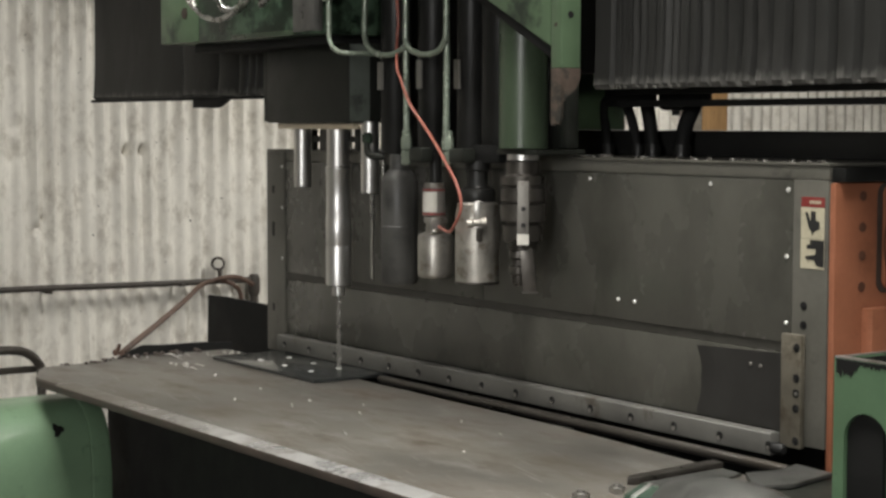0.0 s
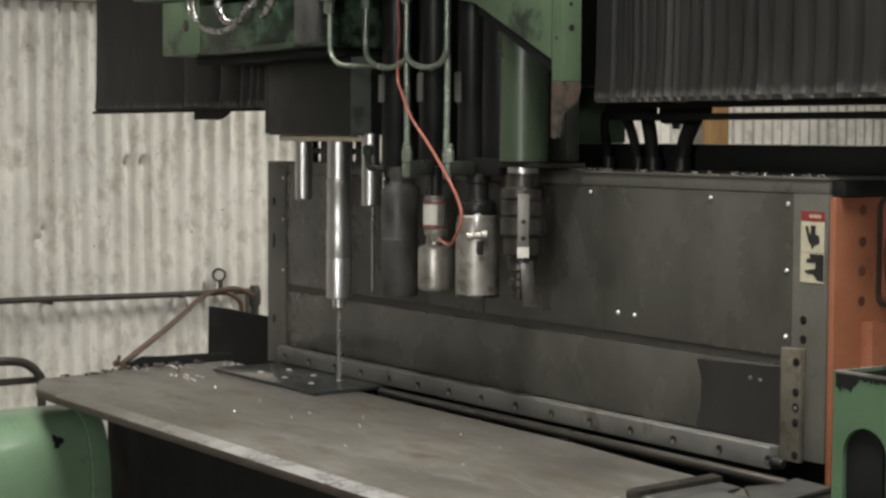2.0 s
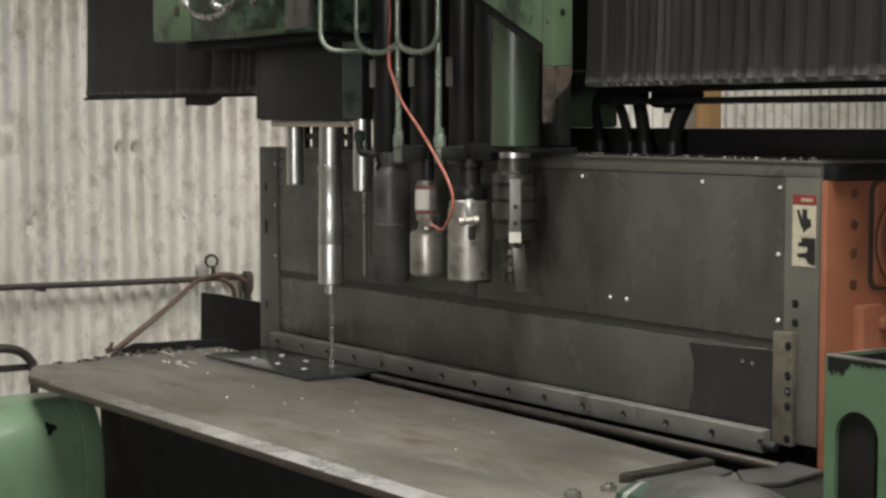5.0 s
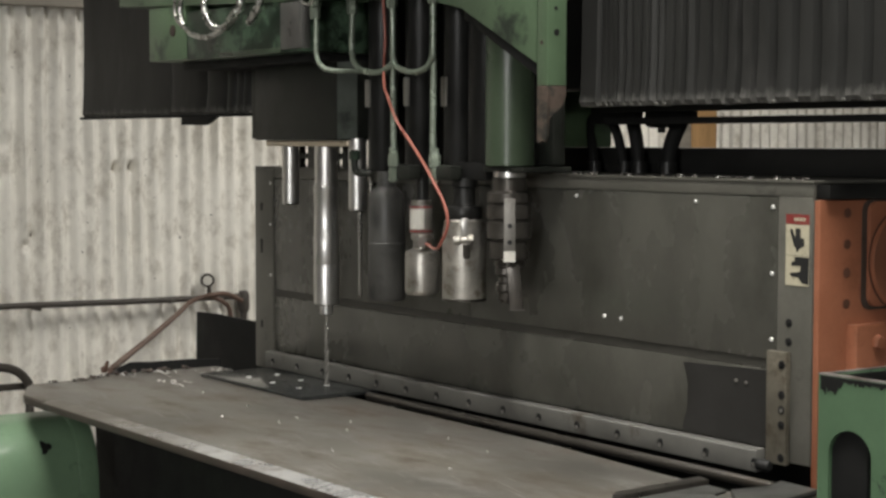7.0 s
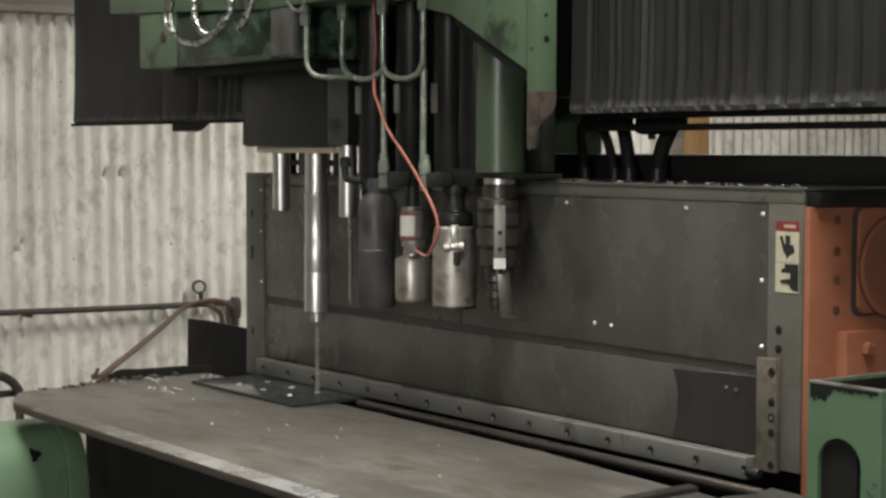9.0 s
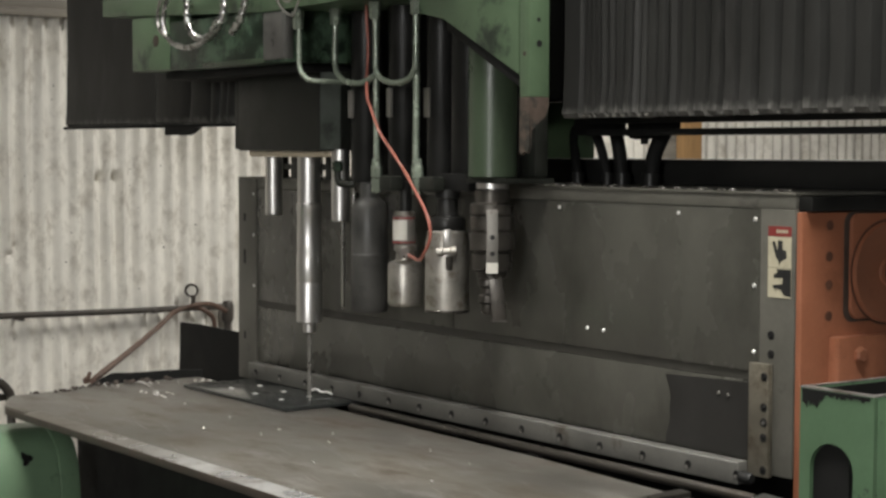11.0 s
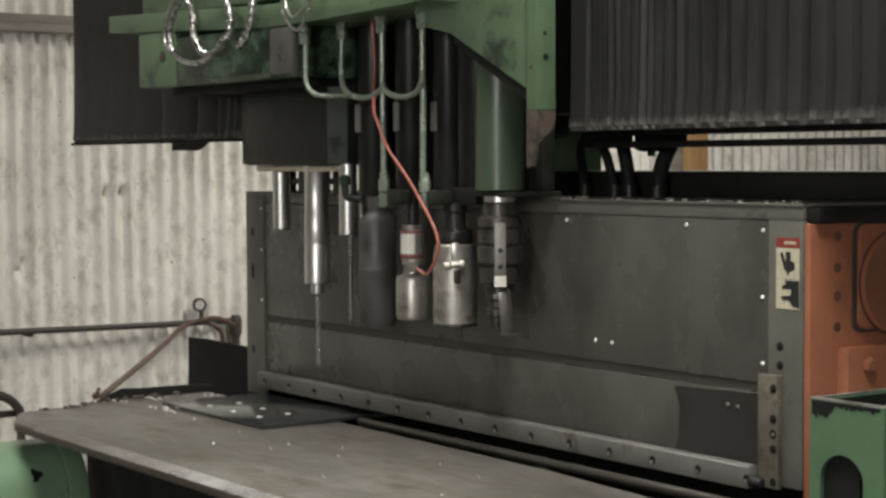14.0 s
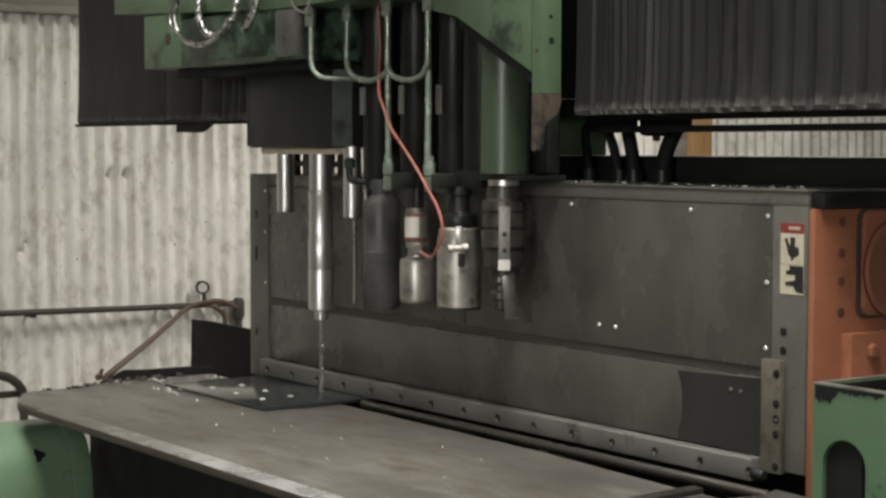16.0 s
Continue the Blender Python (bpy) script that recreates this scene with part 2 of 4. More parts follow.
def sweep(bm, pts, r, segs=10, steps=8, rib=0.0):
    """A tube along a smooth line; rib makes a flexible conduit's rings."""
    path = smooth_path(pts, steps)
    ref, rings = None, []
    for i, p in enumerate(path):
        d = (path[min(i + 1, len(path) - 1)] - path[max(i - 1, 0)]).normalized()
        ref = d.orthogonal().normalized() if ref is None else (ref - d * ref.dot(d)).normalized()
        side = d.cross(ref)
        rr = r * (1 + (rib if i % 2 else -rib))
        rings.append([bm.verts.new(p + rr * (math.cos(a) * ref + math.sin(a) * side)) for a in [2 * math.pi * k / segs for k in range(segs)]])
    for a, b in zip(rings, rings[1:]):
        for k in range(segs):
            bm.faces.new((a[k], a[(k + 1) % segs], b[(k + 1) % segs], b[k])).smooth = True
    bm.faces.new(rings[0][::-1]), bm.faces.new(rings[-1])
    return bm


def part(name, bm, material, parent=None, label=""):
    me = bpy.data.meshes.new(name)
    bm.to_mesh(me)
    bm.free()
    me.set_sharp_from_angle(angle=radians(38))
    me.materials.append(M[material])
    ob = new(name, me)
    ob.parent = parent
    return tagged(ob, label)


def bm_():
    return bmesh.new()


def B(*a, bevel=0.0):
    return box(bm_(), *a, bevel=bevel)


def thing(name, label, category, at=(0, 0, 0), group="", kind=""):
    ob = new(name)
    ob.location = at
    return tagged(ob, label, category, group, kind)



def worn_edge():
    """Table steel whose front edge is rubbed bright along its used length."""
    m = surface("rubbed_table_edge", (0.62, 0.615, 0.61), 0.32, 0.6, 0.25, 9, 120, 0.15, (0.24, 0.21, 0.18), 0.52, 0.68, 11)
    nt = m.node_tree
    b = nt.nodes["Principled BSDF"]
    bright = b.inputs["Base Color"].links[0].from_socket
    co = nt.nodes.new("ShaderNodeTexCoord").outputs["Object"]
    sep = nt.nodes.new("ShaderNodeSeparateXYZ")
    nt.links.new(co, sep.inputs[0])
    add = nt.nodes.new("ShaderNodeMath")
    add.operation = "MULTIPLY_ADD"
    nt.links.new(noise_tex(nt, co, 7, 6, 0.7), add.inputs[0])
    add.inputs[1].default_value = 0.45
    part_x = nt.nodes.new("ShaderNodeMath")
    part_x.operation = "MULTIPLY"
    part_x.inputs[1].default_value = 0.4
    nt.links.new(sep.outputs["X"], part_x.inputs[0])
    nt.links.new(part_x.outputs[0], add.inputs[2])
    rub = ramp(nt, add.outputs[0], [(0.42, (0, 0, 0)), (0.72, (1, 1, 1))])
    nt.links.new(mix(nt, rub, (0.165, 0.150, 0.129), bright), b.inputs["Base Color"])
    return m


def used_top():
    """Oily table steel with pale rubbed smudges and fine long scratches."""
    m = M["table"]
    nt = m.node_tree
    b = nt.nodes["Principled BSDF"]
    col = b.inputs["Base Color"].links[0].from_socket
    co = nt.nodes.new("ShaderNodeTexCoord").outputs["Object"]
    pale = ramp(nt, noise_tex(nt, co, 5.5, 9, 0.72, (0.8, 1.7, 1)), [(0.55, (0, 0, 0)), (0.72, (0.75, 0.75, 0.75))])
    col = mix(nt, pale, col, (0.265, 0.256, 0.243))
    for turn, stretch in ((14, (3, 90, 1)), (-38, (4, 120, 1))):
        mp = nt.nodes.new("ShaderNodeMapping")
        mp.inputs["Rotation"].default_value = (0, 0, radians(turn))
        nt.links.new(co, mp.inputs["Vector"])
        line = ramp(nt, noise_tex(nt, mp.outputs["Vector"], 1.6, 2, 0.5, stretch), [(0.67, (0, 0, 0)), (0.73, (0.45, 0.45, 0.45))])
        col = mix(nt, line, col, (0.38, 0.37, 0.355))
    dark = ramp(nt, noise_tex(nt, co, 11, 7, 0.7), [(0.62, (0, 0, 0)), (0.72, (0.7, 0.7, 0.7))])
    nt.links.new(mix(nt, dark, col, (0.075, 0.062, 0.05)), b.inputs["Base Color"])


used_top()
M["wornedge"] = worn_edge()


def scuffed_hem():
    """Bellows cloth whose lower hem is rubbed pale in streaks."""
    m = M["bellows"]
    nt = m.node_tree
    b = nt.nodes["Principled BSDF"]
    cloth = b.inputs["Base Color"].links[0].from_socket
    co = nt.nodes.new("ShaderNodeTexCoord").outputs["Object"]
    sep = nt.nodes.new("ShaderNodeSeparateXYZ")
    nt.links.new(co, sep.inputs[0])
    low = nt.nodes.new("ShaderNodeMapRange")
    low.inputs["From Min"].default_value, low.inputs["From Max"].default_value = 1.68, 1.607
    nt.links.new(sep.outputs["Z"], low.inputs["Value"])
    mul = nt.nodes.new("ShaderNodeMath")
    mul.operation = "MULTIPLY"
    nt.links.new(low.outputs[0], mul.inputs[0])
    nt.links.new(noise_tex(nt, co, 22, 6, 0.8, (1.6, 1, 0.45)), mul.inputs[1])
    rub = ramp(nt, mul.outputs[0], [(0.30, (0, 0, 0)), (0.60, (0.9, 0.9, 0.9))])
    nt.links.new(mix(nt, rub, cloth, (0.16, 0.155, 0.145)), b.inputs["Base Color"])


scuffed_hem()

# ---- the shed ----
FLOOR = tagged(part("floor", B(-2.6, 9.5, -7.5, 7.5, -0.1, 0), "concrete"), "stained grey concrete workshop floor", "floor", kind="structure")
# Ceiling and three walls are unseen, added to enclose the room and bounce light.
tagged(part("ceiling", B(-2.6, 9.5, -7.5, 7.5, 5.2, 5.3), "ceiling"), "unseen grey ceiling enclosing the workshop", "ceiling", kind="structure")
tagged(part("wall_east", B(9.2, 9.4, -7.3, 7.3, 0.0, 5.2), "room"), "unseen grey wall enclosing the workshop", "wall", kind="structure")
tagged(part("wall_south", B(-2.43, 9.2, -7.4, -7.2, 0.0, 5.2), "room"), "unseen grey wall enclosing the workshop", "wall", kind="structure")
tagged(part("wall_north", B(-2.43, 9.2, 7.2, 7.4, 0.0, 5.2), "room"), "unseen grey wall enclosing the workshop", "wall", kind="structure")

WALL_X, PITCH = -2.35, 0.076


DENTS = [(0.491, 1.406, 0.024, 0.020), (0.569, 1.409, 0.024, 0.020), (0.485, 1.45, -0.008, 0.022), (0.565, 1.45, -0.008, 0.022), (0.076, 1.076, 0.018, 0.018),
         (0.102, 1.119, 0.016, 0.014), (0.0, 1.506, 0.012, 0.035), (-0.014, 1.40, 0.010, 0.04), (0.251, 1.466, 0.010, 0.016), (0.36, 1.10, -0.006, 0.03),
         (0.55, 1.30, 0.005, 0.05), (0.80, 1.42, -0.006, 0.05), (0.9, 1.15, 0.006, 0.05), (0.70, 1.02, 0.008, 0.02)]


def sheet_x(y, z):
    """How far the battered sheet stands out at a place on the wall."""
    d = 0.0125 * math.cos(2 * math.pi * (y + 0.009 * noise.noise(Vector((y * 4, z * 1.5, 3)))) / PITCH) * (1 + 0.7 * noise.noise(Vector((y * 5, z * 2.2, 9))))
    d += 0.006 * noise.noise(Vector((y * 1.7, z * 1.3, 0))) + 0.0022 * noise.noise(Vector((y * 11, z * 7, 5)))
    for dy, dz, deep, wide in DENTS:
        q = ((y - dy) ** 2 + (z - dz) ** 2) / wide ** 2
        if q < 6:
            d -= 1.6 * deep * math.exp(-q)
    return WALL_X + d


west = tagged(part("wall_west", B(WALL_X - 0.11, WALL_X - 0.052, -7.2, 7.2, 0, 5.2), "room"), "dirty off-white corrugated metal sheet wall", "wall", kind="structure")
zs = [0.0, 0.2, 0.4] + [0.5 + 0.02 * k for k in range(84)] + [2.4, 3.2, 4.2, 5.2]
wide, y = 11 * PITCH, -7.2
while y < 7.1:
    bm, near = bm_(), -1.0 < y < 5.5
    cols = [y + wide * 1.03 * k / 90 for k in range(91)]
    rows = zs if near else [0.0, 2.6, 5.2]
    lap = 0.002 * math.sin(y * 9)
    grid = [[bm.verts.new((sheet_x(yy, z) + 0.003 * (yy - y) / wide + lap, min(yy, 7.2), z)) for yy in cols] for z in rows]
    for a, b in zip(grid, grid[1:]):
        for i in range(90):
            bm.faces.new((a[i], a[i + 1], b[i + 1], b[i])).smooth = True
    part("sheet", bm, "wall", west)
    y += wide
girt = thing("trim", "horizontal pale timber rail on the corrugated wall", "rail", kind="structure")
part("board", B(-2.34, -2.27, -7, 7, 2.088, 2.122, bevel=0.003), "girt", girt)
part("backing_board", B(-2.34, -2.30, -7, 7, 2.124, 2.165, bevel=0.003), "girt", girt)
post = thing("timber_post", "raw orange-brown timber stud against corrugated wall", "post")
part("stud", B(-2.335, -2.255, 3.825, 4.005, 0, 5.2, bevel=0.004), "wood", post)
# Grey board stands in for the stud's shaded side face.
part("shaded_side", B(-2.335, -2.262, 3.735, 3.823, 0, 5.2, bevel=0.003), "girt", post, "grey board for the shaded side of the post")

# ---- pipe, gauge and air hose on the wall ----
PX = -2.312
pipe = thing("wall_pipe", "grimy dark steel pipe with brackets along the corrugated wall", "pipe")
part("tube", sweep(bm_(), [(-2.25, -3, 0.838), (-2.255, -1.5, 0.838), (-2.262, -0.1, 0.832), (-2.272, 0.257, 0.8265), (-2.29, 0.656, 0.820), (PX, 1.10, 0.816)], 0.0135, 12), "pipe", pipe)
part("elbow", lathe(bm_(), [(0.022, -0.045), (0.028, -0.03), (0.028, 0.03), (0.018, 0.05)], (PX, 1.10, 0.79)), "pipe", pipe)
part("drop_pipe", sweep(bm_(), [(PX, 1.10, 0.76), (PX, 1.10, 0.5), (PX, 1.10, 0.005)], 0.017, 10, 3), "pipe", pipe)
for yy in (-1.3, -0.55, 0.1, 0.72):
    part("bracket", B(-2.345, -2.262, yy - 0.010, yy + 0.010, 0.805, 0.818, bevel=0.002), "pipe", pipe)
gauge = thing("pressure_gauge", "small round pressure gauge with pale dial", "gauge")
part("case", lathe(bm_(), [(0.031, 0.0), (0.031, 0.022), (0.028, 0.026), (0.021, 0.022)], (-2.31, 0.915, 0.897), (1, -0.4, 0)), "pipe", gauge)
part("dial", lathe(bm_(), [(0.0212, 0.021), (0.0212, 0.0245)], (-2.31, 0.915, 0.897), (1, -0.4, 0)), "white", gauge)
part("stem", lathe(bm_(), [(0.010, -0.075), (0.010, -0.02)], (-2.285, 0.912, 0.897)), "pipe", gauge)
airhose = thing("air_hose", "brown rubber air hose hanging from wall pipe to table", "hose")
part("hose", sweep(bm_(), [(-2.25, 1.06, 0.80), (-2.24, 0.98, 0.835), (-2.23, 0.90, 0.838), (-2.20, 0.78, 0.815), (-1.80, 0.505, 0.800),
                           (-1.20, 0.098, 0.787), (-0.70, -0.232, 0.787), (-0.42, -0.41, 0.790)], 0.0108, 10), "hose", airhose)
part("branch_hose", sweep(bm_(), [(-2.25, 0.90, 0.83), (-2.24, 0.96, 0.80), (-2.25, 1.0, 0.74), (-2.26, 1.01, 0.5), (-2.26, 1.01, 0.01)], 0.011, 8), "hose", airhose)

part("red_tab", prism(bm_(), [(-0.434, 0.783), (-0.420, 0.783), (-0.409, 0.818), (-0.417, 0.821), (-0.424, 0.806), (-0.437, 0.798)], "x", -0.436, -0.424, 0.002), "hose", airhose, "small dull red-brown tab")

# ---- left of the table ----
loop = thing("conduit_loop", "black rubber conduit bent over beside the motor", "conduit")
part("arch", sweep(bm_(), [(-0.6, -1.0, 0.70), (-0.6, -0.93, 0.765), (-0.6, -0.84, 0.797), (-0.6, -0.745, 0.803), (-0.6, -0.67, 0.794), (-0.6, -0.622, 0.758), (-0.6, -0.61, 0.70), (-0.6, -0.61, 0.4),
                           (-0.6, -0.61, 0.005)], 0.0145, 10), "pipe", loop)
part("cross_bar", B(-0.63, -0.615, -1.2, -0.60, 0.722, 0.744, bevel=0.004), "pipe", loop)
part("leg", B(-0.63, -0.61, -1.15, -1.12, 0.0, 0.722), "pipe", loop)

motor = thing("motor_housing", "glossy green rounded motor housing with scratched paint", "motor")


def housing(bm, ys, grow, cx, cz, rx, rz, power=3.2, segs=72):
    """A rounded-square tube along y; grow scales each ring."""
    rings = []
    for y, g in zip(ys, grow):
        ring = []
        for k in range(segs):
            a = 2 * math.pi * k / segs
            c, sn = math.cos(a), math.sin(a)
            ring.append(bm.verts.new((cx + g * rx * math.copysign(abs(c) ** (2 / power), c), y, cz + g * rz * math.copysign(abs(sn) ** (2 / power), sn))))
        rings.append(ring)
    for a, b in zip(rings, rings[1:]):
        for k in range(segs):
            bm.faces.new((a[k], a[(k + 1) % segs], b[(k + 1) % segs], b[k])).smooth = True
    bm.faces.new(rings[0]), bm.faces.new(rings[-1][::-1])
    bmesh.ops.recalc_face_normals(bm, faces=bm.faces)
    return bm


part("body", housing(bm_(), (-1.9, -1.88, -0.735, -0.733), (0.97, 1, 1, 0.99), -0.10, 0.44, 0.185, 0.285, 3.0), "greenlight", motor)
part("end_flange", housing(bm_(), (-0.732, -0.730, -0.682, -0.672), (1.0, 1.012, 1.012, 0.99), -0.10, 0.44, 0.185, 0.285, 3.0), "greenlight", motor)
part("foot", B(-0.28, 0.06, -1.6, -0.8, 0.0, 0.17, bevel=0.01), "greendark", motor)
bm = bm_()
splat = []
for k in range(28):
    a = 2 * math.pi * k / 28
    q = 0.012 + 0.010 * abs(math.cos(1.5 * a + 0.6)) ** 2 + 0.007 * noise.noise(Vector((math.cos(a) * 3, math.sin(a) * 3, 2)))
    splat.append((q * math.cos(a), 0.9 * q * math.sin(a)))
prism(bm, splat, "z", 0, 0.002)
bmesh.ops.transform(bm, matrix=Matrix.Translation((0.0565, -0.825, 0.652)) @ Matrix.Rotation(radians(63), 4, "Y"), verts=bm.verts)
part("paint_scratch", bm, "matt", motor, "dark scratch in the paint")

# ---- work table ----
table = thing("work_table", "long oily steel work table with a worn bright edge", "table")
TOP = [(0.0, -0.866), (0.14, -0.866), (0.14, -0.815), (2.22, -0.815), (2.22, -0.186), (1.9, -0.166), (1.5, -0.134), (0.5, -0.118), (-0.26, -0.115), (-0.26, -0.48), (-0.205, -0.60), (-0.185, -0.768), (-0.14, -0.80)]
part("tabletop", prism(bm_(), TOP, "z", 0.776, 0.80, 0.002), "table", table)
part("front_edge", prism(bm_(), [(-0.8152, 0.778), (-0.866, 0.778), (-0.866, 0.7945), (-0.850, 0.7985), (-0.8152, 0.7998)], "x", 0.142, 2.22), "wornedge", table, "worn bright steel front edge")
# Thin brown strip laid over the edge's vertical face as painted shade.
part("edge_shade", B(0.02, 2.22, -0.870, -0.8665, 0.776, 0.7945, bevel=0.001), "rust", table)
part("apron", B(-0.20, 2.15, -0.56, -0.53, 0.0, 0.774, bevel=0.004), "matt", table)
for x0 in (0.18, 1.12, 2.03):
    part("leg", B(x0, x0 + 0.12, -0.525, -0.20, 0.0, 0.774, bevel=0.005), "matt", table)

# Bright splinters lying about, too many to count
bm = bm_()
rng = random.Random(4)
SPOTS = [(-0.19, -0.33, 5, 0.045), (0.03, -0.40, 7, 0.045), (-0.13, -0.22, 5, 0.04), (-0.14, -0.17, 4, 0.03), (-0.2, -0.45, 4, 0.03)]
SINGLE = [(0.558, -0.445), (1.286, -0.62), (0.277, -0.438), (1.066, -0.444), (0.811, -0.438), (0.86, -0.52), (1.30, -0.30), (0.70, -0.60), (1.62, -0.52), (1.5, -0.33), (0.95, -0.36)]
chips = [(x + rng.gauss(0, s), y + rng.gauss(0, s * 0.6), rng.uniform(0.005, 0.024)) for x, y, n, s in SPOTS for _ in range(n)]
chips += [(x, y, rng.uniform(0.004, 0.008)) for x, y in SINGLE]
chips += [(-0.20, -0.345, 0.05), (-0.16, -0.34, 0.045), (0.05, -0.37, 0.03), (-0.13, -0.17, 0.05), (-0.12, -0.14, 0.04)]
for x, y, s in chips:
    a, k = rng.uniform(0, 6.3), len(bm.verts)
    w = min(0.007, s * 0.5)
    path = [Vector((math.cos(a) * s * (i / 4 - 0.5), math.sin(a) * s * (i / 4 - 0.5), 0.0025 + 0.004 * math.sin(i * 0.8 + a))) for i in range(5)]
    side = Vector((-math.sin(a), math.cos(a), 0)) * w
    rows = [[bm.verts.new(Vector((x, y, 0.800)) + p + side * q + Vector((0, 0, h))) for q, h in ((-0.5, 0), (0.5, 0.001), (0.5, 0.0022), (-0.5, 0.0012))] for p in path]
    for r0, r1 in zip(rows, rows[1:]):
        for j in range(4):
            bm.faces.new((r0[j], r0[(j + 1) % 4], r1[(j + 1) % 4], r1[j]))
    bm.faces.new(rows[0][::-1]), bm.faces.new(rows[-1])
tagged(part("metal_swarf", bm, "chip"), "scattered bright curled metal drilling chips on the table", "swarf", kind="stuff")

bm = bm_()
for k in range(26):
    x, y, q = -0.25 + rng.gauss(0, 0.012), rng.uniform(-0.47, -0.20), rng.uniform(0.004, 0.011)
    lathe(bm, [(q * 0.6, 0.0), (q, q * 0.5), (q * 0.5, q * 1.1)], (x, y, 0.8), (0.3 * rng.random(), 0.2, 1), 6)
for x, y in ((-0.185, -0.70), (-0.18, -0.62), (-0.185, -0.60), (-0.195, -0.585), (-0.225, -0.53), (-0.24, -0.505)):
    for k in range(4):
        q = rng.uniform(0.003, 0.007)
        lathe(bm, [(q * 0.6, 0.0), (q, q * 0.5), (q * 0.5, q * 1.1)], (x + rng.gauss(0, 0.006), y + rng.gauss(0, 0.012), 0.8), (0.3 * rng.random(), 0.2, 1), 6)
tagged(part("scrap_crumbs", bm, "rust"), "dark oily crumbs of scrap along the table rim", "scrap", kind="stuff")

# dark lip and chute behind the table's far end
lip = thing("chip_tray", "black sheet-metal lip and guard beside the table end", "tray")
part("lip", prism(bm_(), [(-0.478, 0.770), (-0.44, 0.79), (-0.405, 0.808), (-0.37, 0.821), (-0.30, 0.817), (-0.146, 0.816), (-0.05, 0.81), (-0.05, 0.72), (-0.478, 0.72)], "x", -0.36, -0.35, 0.002), "matt", lip)
part("guard", prism(bm_(), [(-0.93, 0.50), (-0.915, 0.908), (-0.78, 0.912), (-0.42, 0.908), (-0.40, 0.50)], "y", 0.15, 0.165, 0.003), "matt", lip)
part("tray_floor", B(-0.349, -0.27, -0.5, 0.0, 0.742, 0.754), "matt", lip)
part("support", B(-0.9, -0.36, 0.166, 0.20, 0.0, 0.85), "matt", lip)
part("tray_leg", B(-0.349, -0.30, -0.4, -0.05, 0.0, 0.741), "matt", lip)

# support pipe in the slot behind the table
slot = thing("support_pipe", "dark oily steel pipe in the slot behind the table", "pipe")
part("tube", lathe(bm_(), [(0.009, 0.57), (0.0115, 0.575), (0.0115, 2.16), (0.009, 2.165)], (0, -0.062, 0.800), (1, -0.006, 0), 20), "slotpipe", slot)
for x0 in (0.70, 1.4, 2.1):
    part("stand", B(x0, x0 + 0.04, -0.083, -0.063, 0.0, 0.789), "matt", slot)

# ---- the machine's housing ----
house = thing("machine_housing", "dark grey sheet-metal machine housing with screwed panels", "machine housing")
part("core", B(-0.19, 2.19, 0.012, 0.62, 0.86, 1.436, bevel=0.002), "frame", house)
part("base", B(-0.19, 2.19, 0.30, 0.62, 0.0, 0.858), "matt", house)
# Added black sheet blocks the bright wall behind the raised clamp bar.
part("gap_blocker", B(-0.19, -0.165, 0.014, 0.299, 0.0, 0.858), "matt", house)
part("top_cap", B(-0.20, 2.197, -0.002, 0.64, 1.4365, 1.443, bevel=0.002), "frame", house)
part("top_strip", B(-0.085, 2.195, 0.002, 0.0115, 1.408, 1.436, bevel=0.001), "frame", house)
part("upper_panel", B(0.98, 2.095, 0.0, 0.0115, 1.056, 1.405, bevel=0.0015), "panel", house)
part("upper_panel", B(-0.083, 0.976, 0.001, 0.0115, 1.056, 1.405, bevel=0.0015), "panel", house)
# The ledge's shadow is put into this strip's darker colour.
part("ledge", B(-0.083, 2.078, 0.0045, 0.0115, 1.0345, 1.0555), "jointshade", house, "recessed joint with its shade in the colour")
part("lower_panel", B(-0.083, 2.078, 0.0025, 0.0115, 0.862, 1.0335, bevel=0.0015), "panel", house)
# Darker area of the lower panel with a wavy left edge.
patch_edge = [(1.806 + 0.010 * noise.noise(Vector((0, 0, z * 21))) + 0.012 * math.sin((z - 0.862) * 19), z) for z in [0.864 + 0.0105 * k for k in range(16)]]
part("darker_patch", prism(bm_(), [(2.076, 0.864), *patch_edge, (2.076, 1.0315)], "y", 0.0016, 0.0024), "darkpatch", house, "darker grey patch")
part("corner_post", B(2.098, 2.197, -0.002, 0.0115, 0.84, 1.407, bevel=0.0015), "frame", house)
part("far_post", B(-0.20, -0.086, -0.002, 0.0115, 0.80, 1.436, bevel=0.002), "frame", house)
part("wear_plate", B(2.084, 2.142, -0.018, -0.003, 0.835, 1.078, bevel=0.002), "plateworn", house, "brownish bolted wear plate")


def screw(x, z, r=0.0048, y=0.0):
    bm = lathe(bm_(), [(r, -0.001), (r, 0.0025), (r * 0.7, 0.004)], (x, y, z), (0, -1, 0), 12)
    return part("screw", bm, "chip", house)


for x, z in ((1.42, 1.391), (1.843, 1.39), (2.082, 1.384), (2.081, 1.241), (1.529, 1.104), (1.589, 1.103), (2.082, 1.099),
             (0.62, 1.106), (0.56, 1.105), (-0.10, 1.39), (-0.10, 1.26), (-0.10, 1.10)):
    screw(x, z)
for x, z in ((1.975, 0.998), (2.005, 0.996)):
    part("blind_screw", lathe(bm_(), [(0.0045, -0.001), (0.0045, 0.002), (0.003, 0.003)], (x, 0.0016, z), (0, -1, 0), 10), "dull", house)
